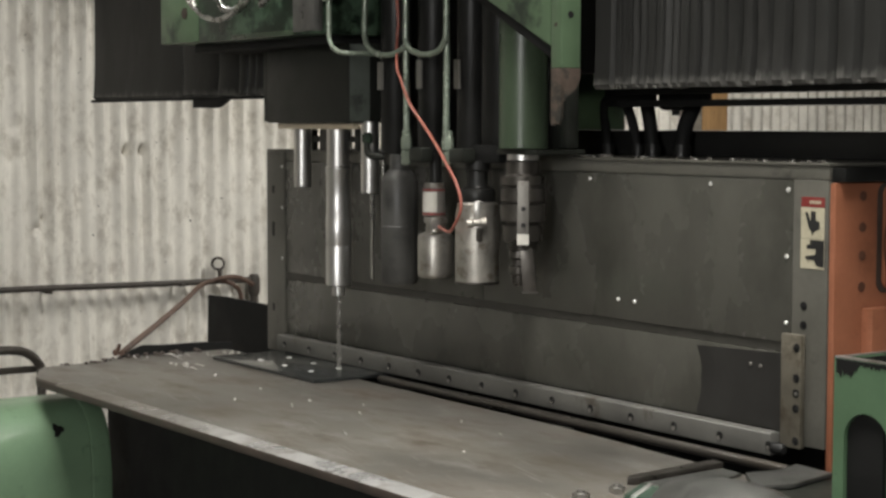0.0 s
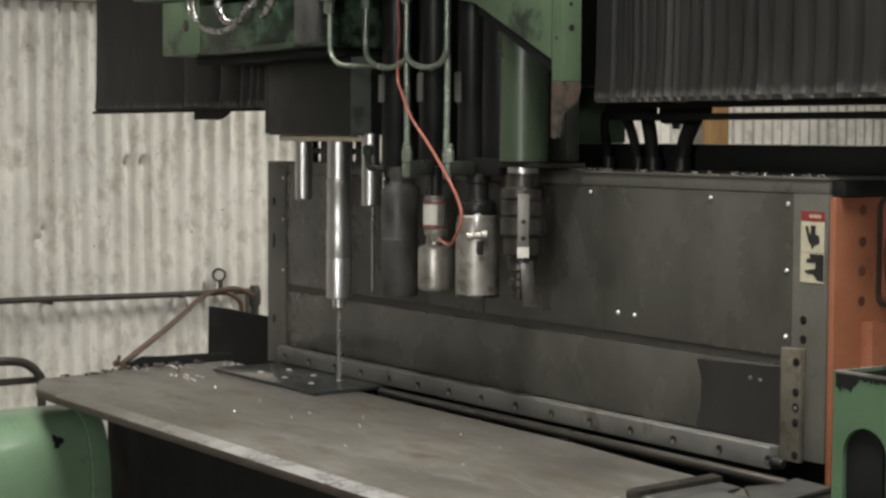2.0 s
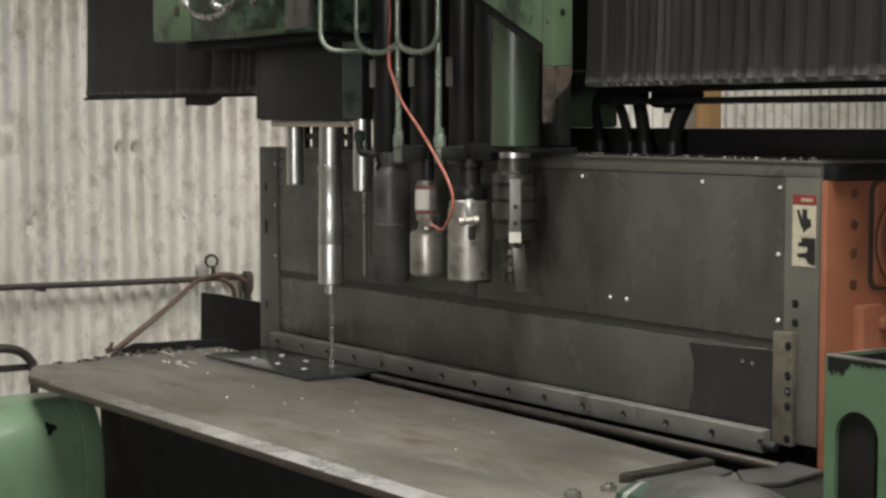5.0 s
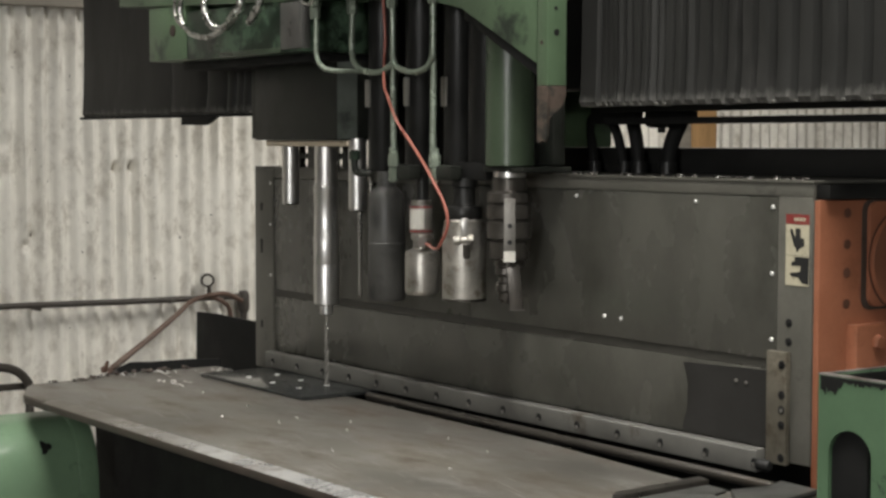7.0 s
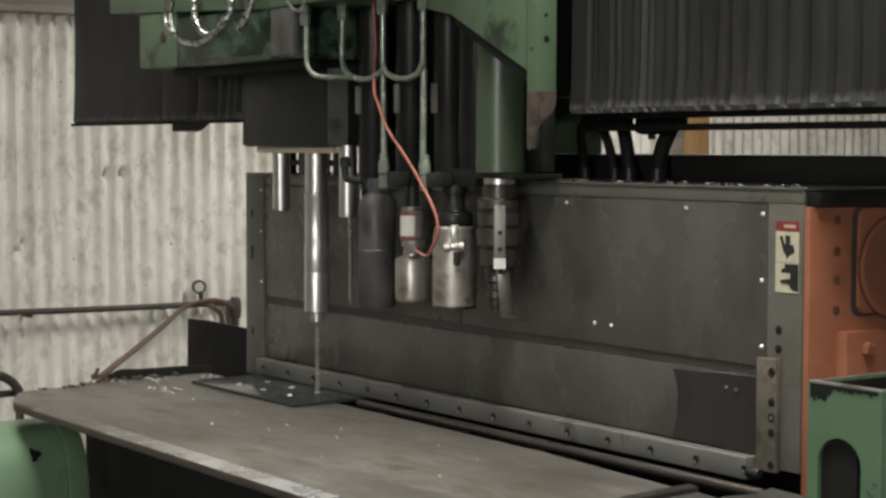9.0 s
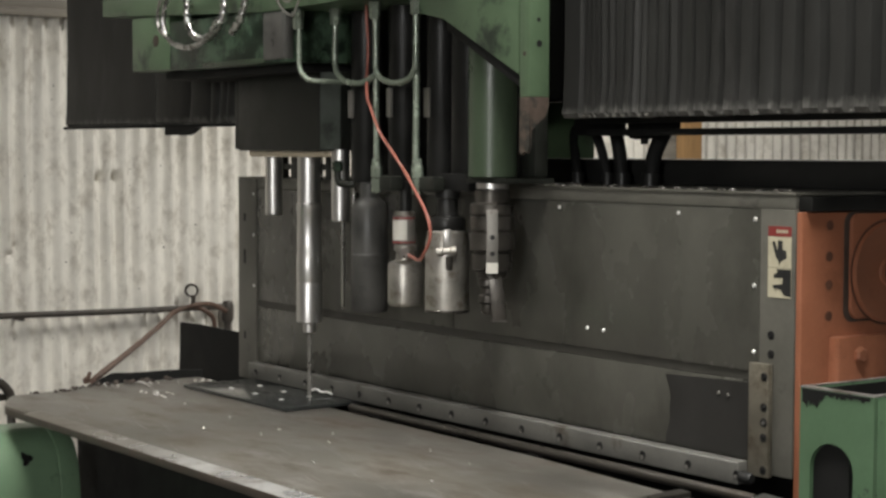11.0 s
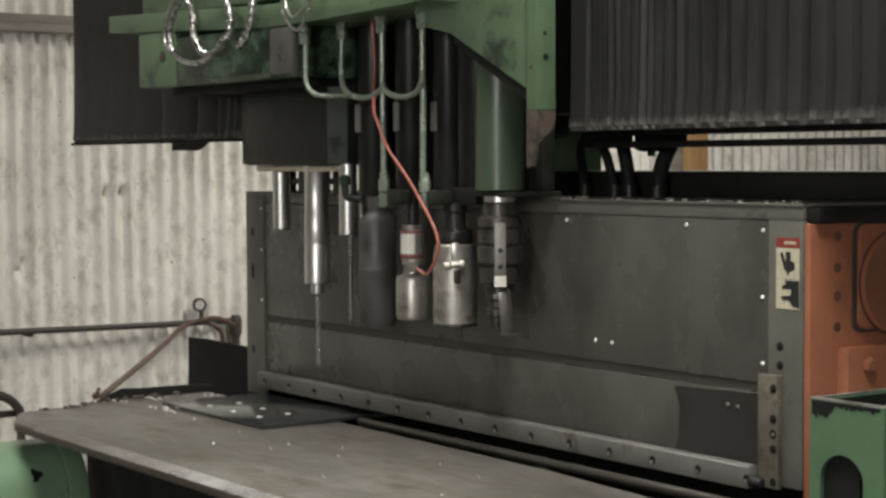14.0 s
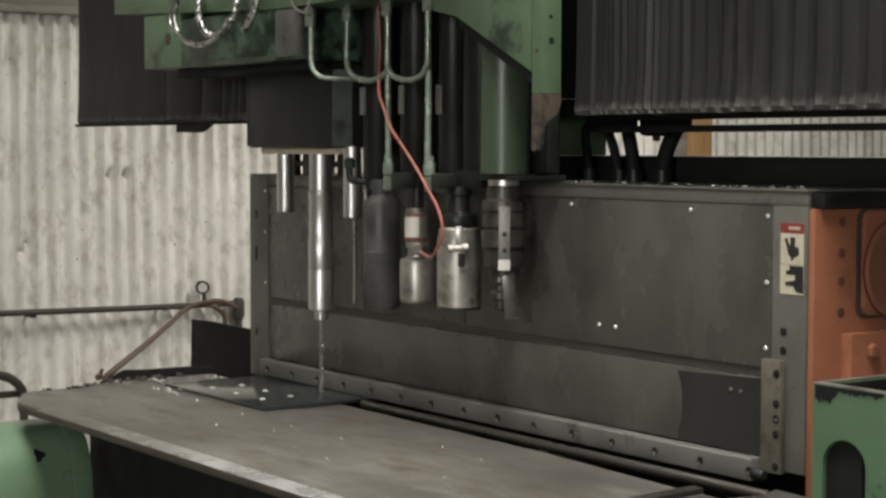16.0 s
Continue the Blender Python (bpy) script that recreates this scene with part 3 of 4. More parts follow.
for x, z, y in ((2.133, 1.139, -0.002), (2.133, 1.098, -0.002), (2.130, 1.05, -0.018), (2.130, 0.985, -0.018), (2.130, 0.953, -0.018),
                (2.130, 0.92, -0.018), (2.130, 0.85, -0.018)):
    bm = lathe(bm_(), [(0.0095, -0.001), (0.0095, 0.001), (0.0078, 0.0014), (0.0072, 0.0002)], (x, y, z), (0, -1, 0), 16)
    part("bolt_hole", bm, "hole", house)
    bm = lathe(bm_(), [(0.0045, 0.0), (0.0045, 0.0022), (0.003, 0.003)], (x, y, z - 0.001), (0, -1, 0), 6)
    part("bolt", bm, "steel" if abs(z - 0.953) < 0.01 else "matt", house)
for z in (1.315, 1.20, 1.18, 0.94):
    part("slot_hole", B(-0.163, -0.150, -0.0035, -0.0025, z - 0.012, z + 0.012), "hole", house)
for x in (0.98, 1.18, 1.42, 1.60, 1.78, 1.90, 2.0, 2.08):
    bm = lathe(bm_(), [(0.008, 0.0), (0.008, 0.004), (0.005, 0.006)], (x, 0.012, 1.443), (0, 0, 1), 10)
    part("cap_bolt", bm, "steel", house)

bm = bm_()
crumb_rng = random.Random(11)
for k in range(46):
    x, y, q = crumb_rng.uniform(0.85, 2.17), 0.004 + abs(crumb_rng.gauss(0, 0.012)), crumb_rng.uniform(0.002, 0.007)
    lathe(bm, [(q * 0.7, 0.0), (q, q * 0.5), (q * 0.4, q * 1.0)], (x, y, 1.4432), (0.3 * crumb_rng.random(), 0.2, 1), 5)
tagged(part("scrap_crumbs", bm, "dull"), "small metal crumbs along the housing top edge", "scrap", kind="stuff")

# warning label
lab = thing("warning_label", "worn warning label with red band and black pictograms", "label")
part("red_band", B(2.122, 2.188, -0.0032, -0.0022, 1.350, 1.371), "redtag", lab)
for k, x0 in enumerate((2.146, 2.153, 2.160, 2.166, 2.173)):
    part("word_bar", B(x0, x0 + 0.005, -0.0038, -0.0033, 1.357, 1.364), "cream", lab)
part("upper_field", B(2.122, 2.188, -0.0032, -0.0022, 1.284, 1.349), "cream", lab)
part("lower_field", B(2.122, 2.188, -0.0032, -0.0022, 1.220, 1.283), "cream", lab)
part("pictogram", prism(bm_(), [(2.134, 1.338), (2.141, 1.340), (2.150, 1.318), (2.150, 1.341), (2.164, 1.341), (2.164, 1.322), (2.174, 1.320), (2.176, 1.305),
                                (2.160, 1.298), (2.155, 1.290), (2.152, 1.300), (2.146, 1.304)], "y", -0.0040, -0.0033), "ink", lab)
part("pictogram", prism(bm_(), [(2.148, 1.281), (2.188, 1.281), (2.188, 1.224), (2.170, 1.226), (2.160, 1.238), (2.138, 1.240), (2.136, 1.246), (2.164, 1.250),
                                (2.166, 1.262), (2.140, 1.262), (2.140, 1.270), (2.150, 1.272)], "y", -0.0040, -0.0033), "ink", lab)

# ---- orange end casting ----
end = thing("end_frame", "orange painted cast side frame with round cover", "machine frame")
part("casting", B(2.199, 2.215, 0.0, 0.75, 0.60, 1.402, bevel=0.003), "orange", end)
part("base", B(2.199, 2.215, 0.30, 0.75, 0.0, 0.598), "matt", end)
part("top_cover", B(2.15, 2.23, 0.012, 0.75, 1.404, 1.4345, bevel=0.002), "black", end)


def rounded(cx, cz, w, h, r, n=6):
    pts = []
    for sx, sz, a0 in ((1, 1, 0), (-1, 1, 90), (-1, -1, 180), (1, -1, 270)):
        for k in range(n + 1):
            a = radians(a0 + 90 * k / n)
            pts.append((cx + sx * (w / 2 - r) + r * math.cos(a), cz + sz * (h / 2 - r) + r * math.sin(a)))
    return pts


part("cover_groove", prism(bm_(), rounded(0.27, 1.284, 0.285, 0.236, 0.026), "x", 2.2152, 2.217), "rust", end)
cover = part("cover", prism(bm_(), rounded(0.275, 1.285, 0.266, 0.226, 0.024), "x", 2.2152, 2.226, 0.003), "orange", end)
part("round_boss", lathe(bm_(), [(0.109, 0.0), (0.109, 0.006), (0.104, 0.009), (0.098, 0.0075), (0.03, 0.007), (0.028, 0.012), (0.012, 0.013)], (2.226, 0.250, 1.270), (1, 0, 0), 48), "orange", end)
# Flat darker ring around the boss.
part("boss_groove", lathe(bm_(), [(0.114, 0.0), (0.114, 0.0012), (0.110, 0.0016)], (2.226, 0.250, 1.270), (1, 0, 0), 48), "holebrown", end)
part("boss_centre", lathe(bm_(), [(0.017, 0.0125), (0.017, 0.018), (0.012, 0.020)], (2.226, 0.250, 1.270), (1, 0, 0), 16), "rust", end)
for z in (1.374, 1.308, 1.248, 1.182):
    part("bolt_hole", lathe(bm_(), [(0.0105, 0.0), (0.0105, 0.0012), (0.007, 0.0016)], (2.215, 0.083, z), (1, 0, 0), 14), "holebrown", end)
foot = part("lower_box", B(2.2155, 2.246, 0.083, 0.42, 0.62, 1.138, bevel=0.004), "orange", end)
part("bolt", lathe(bm_(), [(0.017, 0.0), (0.017, 0.008), (0.013, 0.012)], (2.246, 0.146, 1.099), (1, 0, 0), 6), "orange", end)
part("foot_block", B(2.2155, 2.235, 0.004, 0.09, 0.60, 0.82, bevel=0.003), "matt", end)

# ---- clamping bar (moves) ----
clamp = thing("clamp_bar", "bolted steel clamping bar along the panel foot", "clamp")
part("bar", prism(bm_(), [(-0.034, 0.8125), (-0.034, 0.858), (-0.031, 0.861), (-0.0045, 0.862), (-0.0045, 0.8125)], "x", -0.082, 2.072, 0.0015), "bar", clamp)
for k in range(-3, 12):
    # Near-black disc paints the recess's shade; low pale disc its light lower rim.
    bm = lathe(bm_(), [(0.0095, -0.001), (0.0095, 0.0012), (0.0080, 0.0018), (0.0070, 0.0004)], (0.418 + 0.15 * k, -0.034, 0.834), (0, -1, 0), 16)
    part("bolt_hole", bm, "hole", clamp)
    bm = lathe(bm_(), [(0.0055, 0.0), (0.0055, 0.0016)], (0.418 + 0.15 * k - 0.002, -0.0345, 0.828), (0, -1, 0), 8)
    part("bolt", bm, "steel", clamp)
part("bar_end", lathe(bm_(), [(0.008, -0.02), (0.013, -0.015), (0.013, 0.010), (0.009, 0.016)], (2.090, -0.026, 0.829), (1, 0, 0), 20), "hole", clamp, "black rubber end roller")

# ---- workpiece (moves) ----
work = thing("steel_plate", "thin dark glossy steel plate with drilled holes", "plate")
part("sheet", B(-0.06, 0.55, -0.271, 0.22, 0.801, 0.811, bevel=0.0012), "plate", work)
for x, y in ((0.105, -0.195), (0.251, -0.195), (0.105, -0.097), (0.257, -0.101), (0.397, -0.19)):
    part("hole_rim", lathe(bm_(), [(0.0088, 0.0), (0.0088, 0.001), (0.0065, 0.0018), (0.0055, 0.0004)], (x, y, 0.811), (0, 0, 1), 14), "chip", work, "bright ring round a drilled hole")
part("hole_rim", lathe(bm_(), [(0.0088, 0.0), (0.0088, 0.001), (0.0065, 0.0018), (0.0055, 0.0004)], (0.392, -0.094, 0.811), (0, 0, 1), 14), "chip", work)

# one long bright chip that the drill throws up (moves)
bm = sweep(bm_(), [(-0.03, -0.004, 0.004), (-0.015, 0.004, 0.009), (0.0, -0.003, 0.005), (0.016, 0.003, 0.009), (0.032, 0.0, 0.004)], 0.0035, 6, 4, 0.2)
chip = tagged(part("drill_chip", bm, "chip"), "single bright curled chip thrown up by the drill", "swarf")

# ---- gantry behind and over the housing ----
gantry = thing("gantry_beam", "black steel gantry beam running above the housing", "beam")
part("beam", B(0.2, 3.6, 0.25, 0.55, 1.4445, 1.508, bevel=0.004), "black", gantry)
part("rail", B(1.40, 3.6, 0.10, 0.125, 1.5655, 1.5815, bevel=0.002), "matt", gantry)
part("hem_rail", B(1.40, 3.6, 0.085, 0.14, 1.5955, 1.64, bevel=0.002), "matt", gantry)
part("upper_beam", B(-1.5, 3.6, 0.16, 0.56, 1.66, 2.15, bevel=0.005), "matt", gantry)
part("end_column", B(3.3, 3.6, 0.25, 0.6, 0.0, 1.444, bevel=0.005), "matt", gantry)


def bellows(name, xs, depth, y0, y1, z0, z1, label):
    """Pleated cover: one piece for each fold, standing at xs, with valleys between them."""
    cover = thing(name, label, "bellows cover")
    levels = ((z0, 0.002), (z0 + 0.010, -0.006), (z0 + 0.03, -0.004), (z0 + 0.09, 0.0), (z0 + 0.3, 0.0), (z1, 0.0))
    for a, b in zip(xs, xs[1:]):
        d, bm = min(depth, (b - a) * 0.8), bm_()
        lean = rng.uniform(-0.10, 0.16)
        w = b - a
        pts = [(a, y0 + d * 1.1), (a + w * 0.08, y0 + d * 0.40), (a + w * 0.20, y0 + d * 0.02), (a + w * 0.45, y0 + d * (lean - 0.06)), (a + w * 0.76, y0 + d * 0.08),
               (a + w * 0.91, y0 + d * 0.55), (b - 0.0006, y0 + d * 1.15), (b - 0.0006, y0 + d * 1.15 + 0.012), (a, y0 + d * 1.15 + 0.012)]
        rows = []
        for z, flare in levels:
            wave = 0.35 if z < z0 + 0.1 else 1.0
            rows.append([bm.verts.new((x + 0.003 * wave * noise.noise(Vector((a * 9, z * 4, 1))), y + (flare + 0.005 * noise.noise(Vector((a * 23, z * 6, 4))) if i < 6 else 0),
                                       z + (0.005 * noise.noise(Vector((x * 60, 0, 7))) if z == z0 else 0))) for i, (x, y) in enumerate(pts)])
        n = len(pts)
        for p, q in zip(rows, rows[1:]):
            for i in range(n):
                bm.faces.new((p[i], p[(i + 1) % n], q[(i + 1) % n], q[i])).smooth = i < 5
        bm.faces.new(rows[0][::-1]), bm.faces.new(rows[-1])
        bmesh.ops.recalc_face_normals(bm, faces=bm.faces)
        part("pleat", bm, "bellows", cover)
        if 0.012 < b - a < 0.1 and rng.random() < 0.7:
            # Tiny pale pieces added for the sparkles along the hem.
            w = rng.uniform(0.004, 0.010)
            part("hem_tip", box(bm_(), a + 0.1 * (b - a), a + 0.1 * (b - a) + w, y0 - 0.008, y0 - 0.002, z0 - 0.001, z0 + 0.005, 0.001), "bar", cover)
    part("lining", B(xs[0], xs[-1], y0 + depth * 1.15 + 0.014, y1, z0 + 0.004, z1), "matt", cover)
    return cover


xs = [1.474]
while xs[-1] < 3.4:
    d = xs[-1] - 1.474
    xs.append(xs[-1] + (0.085 if d < 0.05 else min(0.064, 0.017 + 0.045 * max(0, d - 0.05) ** 1.2 * 1.7)) * rng.uniform(0.86, 1.14))
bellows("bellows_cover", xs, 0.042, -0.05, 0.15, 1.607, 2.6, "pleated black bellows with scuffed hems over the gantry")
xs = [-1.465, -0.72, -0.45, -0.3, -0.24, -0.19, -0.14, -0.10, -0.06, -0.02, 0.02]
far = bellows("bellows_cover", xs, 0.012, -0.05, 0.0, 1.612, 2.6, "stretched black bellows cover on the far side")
part("bottom_border", B(-1.464, 0.0, -0.054, -0.036, 1.602, 1.6115, bevel=0.002), "matt", far)
part("lower_lip", prism(bm_(), [(-0.62, 1.6025), (-0.62, 1.577), (-0.455, 1.575), (-0.425, 1.581), (-0.372, 1.6015)], "y", -0.052, -0.038, 0.001), "matt", far)

# hanging black hoses between housing and gantry
for pts, r in ((((1.2496, 0.2, 1.445), (1.2373, 0.2, 1.5176), (1.2323, 0.2, 1.5587), (1.2411, 0.2, 1.585), (1.2864, 0.2, 1.5963), (1.33, 0.19, 1.60)), 0.0125),
               (((1.366, 0.2, 1.445), (1.3474, 0.2, 1.5153), (1.3224, 0.2, 1.5656), (1.2976, 0.2, 1.596), (1.28, 0.19, 1.61)), 0.0125),
               (((1.422, 0.2, 1.445), (1.4126, 0.2, 1.5156), (1.3991, 0.2, 1.5653), (1.39, 0.2, 1.597), (1.385, 0.19, 1.615)), 0.0175),
               (((1.527, 0.2, 1.445), (1.5386, 0.2, 1.5149), (1.5665, 0.2, 1.5633), (1.5902, 0.2, 1.595), (1.60, 0.19, 1.61)), 0.0195)):
    hang = thing("hydraulic_hose", "black rubber hydraulic hose looped behind the housing", "hose", group="hoses behind the housing")
    part("hose", sweep(bm_(), pts, r, 10), "matt", hang)
    part("ferrule", lathe(bm_(), [(r * 1.25, 0), (r * 1.25, 0.03)], (pts[0][0], pts[0][1], 1.4435), (0, 0, 1), 10), "black", hang)
block = thing("valve_block", "black valve block hanging under the bellows", "valve")
part("block", prism(bm_(), [(1.505, 1.64), (1.505, 1.566), (1.512, 1.560), (1.53, 1.557), (1.585, 1.557), (1.592, 1.565), (1.592, 1.64)], "y", 0.142, 0.19, 0.002), "matt", block)
part("plug", lathe(bm_(), [(0.008, -0.012), (0.010, -0.010), (0.010, 0.0)], (1.548, 0.16, 1.557), (0, 0, 1), 6), "black", block)
part("bracket", B(1.30, 1.465, 0.142, 0.175, 1.568, 1.64, bevel=0.003), "matt", block)
part("cross_tie", B(1.466, 1.504, 0.142, 0.175, 1.598, 1.64), "matt", block)
part("lower_tie", B(1.466, 1.504, 0.142, 0.175, 1.566, 1.583), "matt", block)
part("link", B(1.593, 1.66, 0.142, 0.175, 1.572, 1.64, bevel=0.003), "matt", block)

# ---- drilling carriage ----
car = thing("drilling_carriage", "green and black drilling carriage with several vertical spindles", "drilling head")
part("back_plate", B(0.56, 1.16, 0.03, 0.145, 1.46, 2.4, bevel=0.004), "matt", car)
part("rear_block", B(1.03, 1.245, 0.20, 0.26, 1.509, 1.655, bevel=0.004), "green", car)
part("head_frame", prism(bm_(), [(-0.566, 1.957), (-0.30, 1.944), (0.10, 1.925), (0.49, 1.908), (0.80, 1.912), (1.25, 1.925), (1.25, 1.985), (0.49, 1.972), (-0.566, 2.012)], "y", -0.30, -0.05, 0.003), "green", car, "green frame plate")
part("upper_box", B(-0.38, 1.1, -0.27, -0.05, 1.99, 2.5, bevel=0.006), "green", car)
part("frame_screw", lathe(bm_(), [(0.008, 0), (0.008, 0.003)], (-0.15, -0.27, 2.0), (0, -1, 0), 8), "hole", car)
part("side_block", B(-0.357, -0.10, -0.295, -0.06, 1.772, 1.94, bevel=0.005), "green", car)
part("block_eye", lathe(bm_(), [(0.018, 0), (0.018, 0.003), (0.012, 0.004)], (-0.185, -0.295, 1.862), (0, -1, 0), 16), "rust", car)
part("gear_case", B(-0.10, 0.598, -0.293, -0.04, 1.768, 1.915, bevel=0.006), "greendark", car)
part("end_plate", B(0.485, 0.602, -0.299, -0.27, 1.776, 1.905, bevel=0.003), "worn", car, "greyish worn end plate")
# Black strip drawn in for the shade beneath the gear case.
part("case_shade", B(-0.25, 0.55, -0.23, -0.04, 1.745, 1.771, bevel=0.003), "matt", car)
part("spindle_head", prism(bm_(), [(0.07, -0.15), (0.538, -0.15), (0.575, -0.100), (0.575, 0.02), (0.07, 0.02)], "z", 1.526, 1.748, 0.004), "soot", car)
part("chamfer_plate", prism(bm_(), [(0.542, -0.148), (0.575, -0.103), (0.578, -0.105), (0.545, -0.150)], "z", 1.53, 1.745), "headgreen", car, "grimy green chamfer plate")
part("side_strip", B(-0.005, 0.068, -0.12, 0.0, 1.53, 1.745, bevel=0.003), "soot", car)
part("flange", B(0.090, 0.545, -0.125, -0.070, 1.508, 1.5255, bevel=0.004), "brass", car, "tan flange plate")
# Dark pieces behind the quill, laid out to fit the camera's view.
for x0, x1 in ((0.105, 0.156), (0.194, 0.352), (0.392, 0.46)):
    part("dark_backing", B(x0, x1, -0.04, -0.022, 1.4435, 1.5075, bevel=0.002), "soot", car)
for x0, x1 in ((0.1565, 0.1935), (0.3525, 0.3915)):
    part("backing_tie", B(x0, x1, -0.04, -0.022, 1.470, 1.487), "soot", car)
for x, z in ((0.180, 1.333), (0.556, 1.327)):
    rod = part("guide_rod", lathe(bm_(), [(0.022, z), (0.0258, z + 0.004), (0.0258, 1.530)], (x, -0.09, 0), (0, 0, 1), 32), "chrome", car)
part("slim_rod", lathe(bm_(), [(0.006, 1.33), (0.006, 1.5)], (0.625, -0.09, 0), (0, 0, 1), 12), "steel", car)
part("spare_drill", lathe(bm_(), [(0.001, 1.078), (0.0055, 1.088), (0.0055, 1.26), (0.007, 1.265), (0.007, 1.33)], (0.568, -0.09, 0), (0, 0, 1), 12), "steel", car, "thin idle drill bit")


def twist_drill(bm, r, z0, z1, turns, flutes=2, steps=90):
    """A drill bit with real helical flutes and a pointed tip."""
    n = 20
    rings = []
    for i in range(steps + 1):
        f = i / steps
        z, spin = z0 + (z1 - z0) * f, 2 * math.pi * turns * f
        tip = min(1.0, (z - z0) / (r * 0.7) + 0.05)
        ring = []
        for k in range(n):
            a = 2 * math.pi * k / n
            cut = max(0.0, math.cos(flutes * a)) ** 0.6
            rr = r * tip * (1 - 0.52 * cut)
            ring.append(bm.verts.new((rr * math.cos(a + spin), rr * math.sin(a + spin), z)))
        rings.append(ring)
    for a, b in zip(rings, rings[1:]):
        for k in range(n):
            bm.faces.new((a[k], a[(k + 1) % n], b[(k + 1) % n], b[k])).smooth = True
    bm.faces.new(rings[0][::-1]), bm.faces.new(rings[-1])
    return bm


# the feeding quill and its drill: built about the spindle axis, moved by motions()
SPINDLE = Vector((0.385, -0.09, 1.053))
quill = part("quill", lathe(bm_(), [(0.034, 0.0), (0.0372, 0.003), (0.0372, 0.112), (0.0360, 0.115), (0.0360, 0.121), (0.0372, 0.124), (0.0372, 0.20),
                                    (0.0355, 0.203), (0.0355, 0.325), (0.0372, 0.328), (0.0372, 0.345), (0.034, 0.348), (0.034, 0.60)], (0, 0, 0), (0, 0, 1), 48), "chrome", car, "polished steel quill")
quill.location = SPINDLE
part("collet", lathe(bm_(), [(0.014, -0.030), (0.019, -0.027), (0.019, 0.001)], (0, 0, 0), (0, 0, 1), 24), "chrome", quill)
drill = part("drill_bit", twist_drill(bm_(), 0.0068, -0.243, -0.03, 3.2), "drill", quill, "twist drill with helical flutes")

# black hydraulic cylinders and their tubes
for x, r, z0 in ((0.66, 0.043, 1.44), (0.845, 0.043, 1.44), (1.02, 0.04, 1.44), (1.150, 0.052, 1.455)):
    cyl = part("cylinder", lathe(bm_(), [(r * 0.96, z0), (r, z0 + 0.004), (r, 2.0)], (x, -0.07, 0), (0, 0, 1), 32), "black", car)
for x, z in ((0.654, 1.655), (0.845, 1.655), (1.020, 1.652)):
    part("name_strip", B(x - 0.010, x + 0.010, -0.122, -0.1135, z - 0.038, z + 0.038, bevel=0.001), "grey_tag", car)
for x0, x1, z0, z1 in ((0.90, 0.962, 1.422, 1.462), (1.082, 1.15, 1.424, 1.462)):
    part("port_block", B(x0, x1, -0.19, -0.15, z0, z1, bevel=0.008), "soot", car)
part("elbow_fitting", sweep(bm_(), [(0.70, -0.19, 1.50), (0.70, -0.19, 1.46), (0.706, -0.187, 1.440), (0.73, -0.18, 1.436), (0.745, -0.165, 1.436)], 0.010, 10), "soot", car)
part("cylinder_foot", B(1.09, 1.22, -0.13, -0.01, 1.425, 1.47, bevel=0.004), "matt", car)
part("fitting_nut", lathe(bm_(), [(0.013, -0.012), (0.015, -0.008), (0.015, 0.012)], (0.70, -0.19, 1.484), (0, 0, 1), 6), "greendark", car)

TY = -0.20
for pts in (((0.898, TY, 1.925), (0.9027, TY, 1.8547), (0.9028, TY, 1.7666), (0.9056, TY, 1.7371), (0.9298, TY, 1.7143), (0.9932, TY, 1.7008), (1.0551, TY, 1.709), (1.0804, TY, 1.731), (1.0879, TY, 1.7592), (1.0874, TY, 1.925)),
            ((0.702, TY, 1.925), (0.7048, TY, 1.8657), (0.7019, TY, 1.7746), (0.7134, TY, 1.7377), (0.7449, TY, 1.717), (0.793, TY, 1.7065), (0.843, TY, 1.7066), (0.8758, TY + 0.006, 1.7189), (0.889, TY + 0.014, 1.733)),
            ((0.650, -0.285, 1.915), (0.656, -0.285, 1.869), (0.656, -0.285, 1.783), (0.659, -0.285, 1.752), (0.674, -0.285, 1.732), (0.700, -0.283, 1.717), (0.722, -0.27, 1.712), (0.735, -0.22, 1.711), (0.735, -0.11, 1.711)),
            ((0.880, TY + 0.016, 1.73), (0.882, TY + 0.016, 1.6), (0.884, TY + 0.016, 1.48)), ((1.077, TY + 0.010, 1.75), (1.075, TY + 0.010, 1.6), (1.073, TY + 0.010, 1.48))):
    part("hydraulic_tube", sweep(bm_(), pts, 0.0068 if pts[0][1] < -0.25 else 0.0083, 12), "greentube", car)
for x, y, z in ((0.651, -0.285, 1.872), (0.703, TY, 1.885), (0.899, TY, 1.89), (1.0875, TY, 1.89)):
    part("tube_nut", lathe(bm_(), [(0.012, -0.02), (0.0145, -0.016), (0.0145, 0.012), (0.017, 0.013), (0.017, 0.03)], (x, y, z), (0, 0, 1), 6), "greentube", car)
for x in (0.884, 1.073):
    part("tube_nut", lathe(bm_(), [(0.015, -0.03), (0.015, 0.0), (0.0115, 0.004), (0.0115, 0.02)], (x, TY + 0.016, 1.487), (0, 0, 1), 6), "greentube", car)
    part("tube_nut", lathe(bm_(), [(0.011, -0.03), (0.014, -0.026), (0.014, 0.006), (0.010, 0.010)], (x, TY + 0.016, 1.446), (0, 0, 1), 6), "greentube", car)

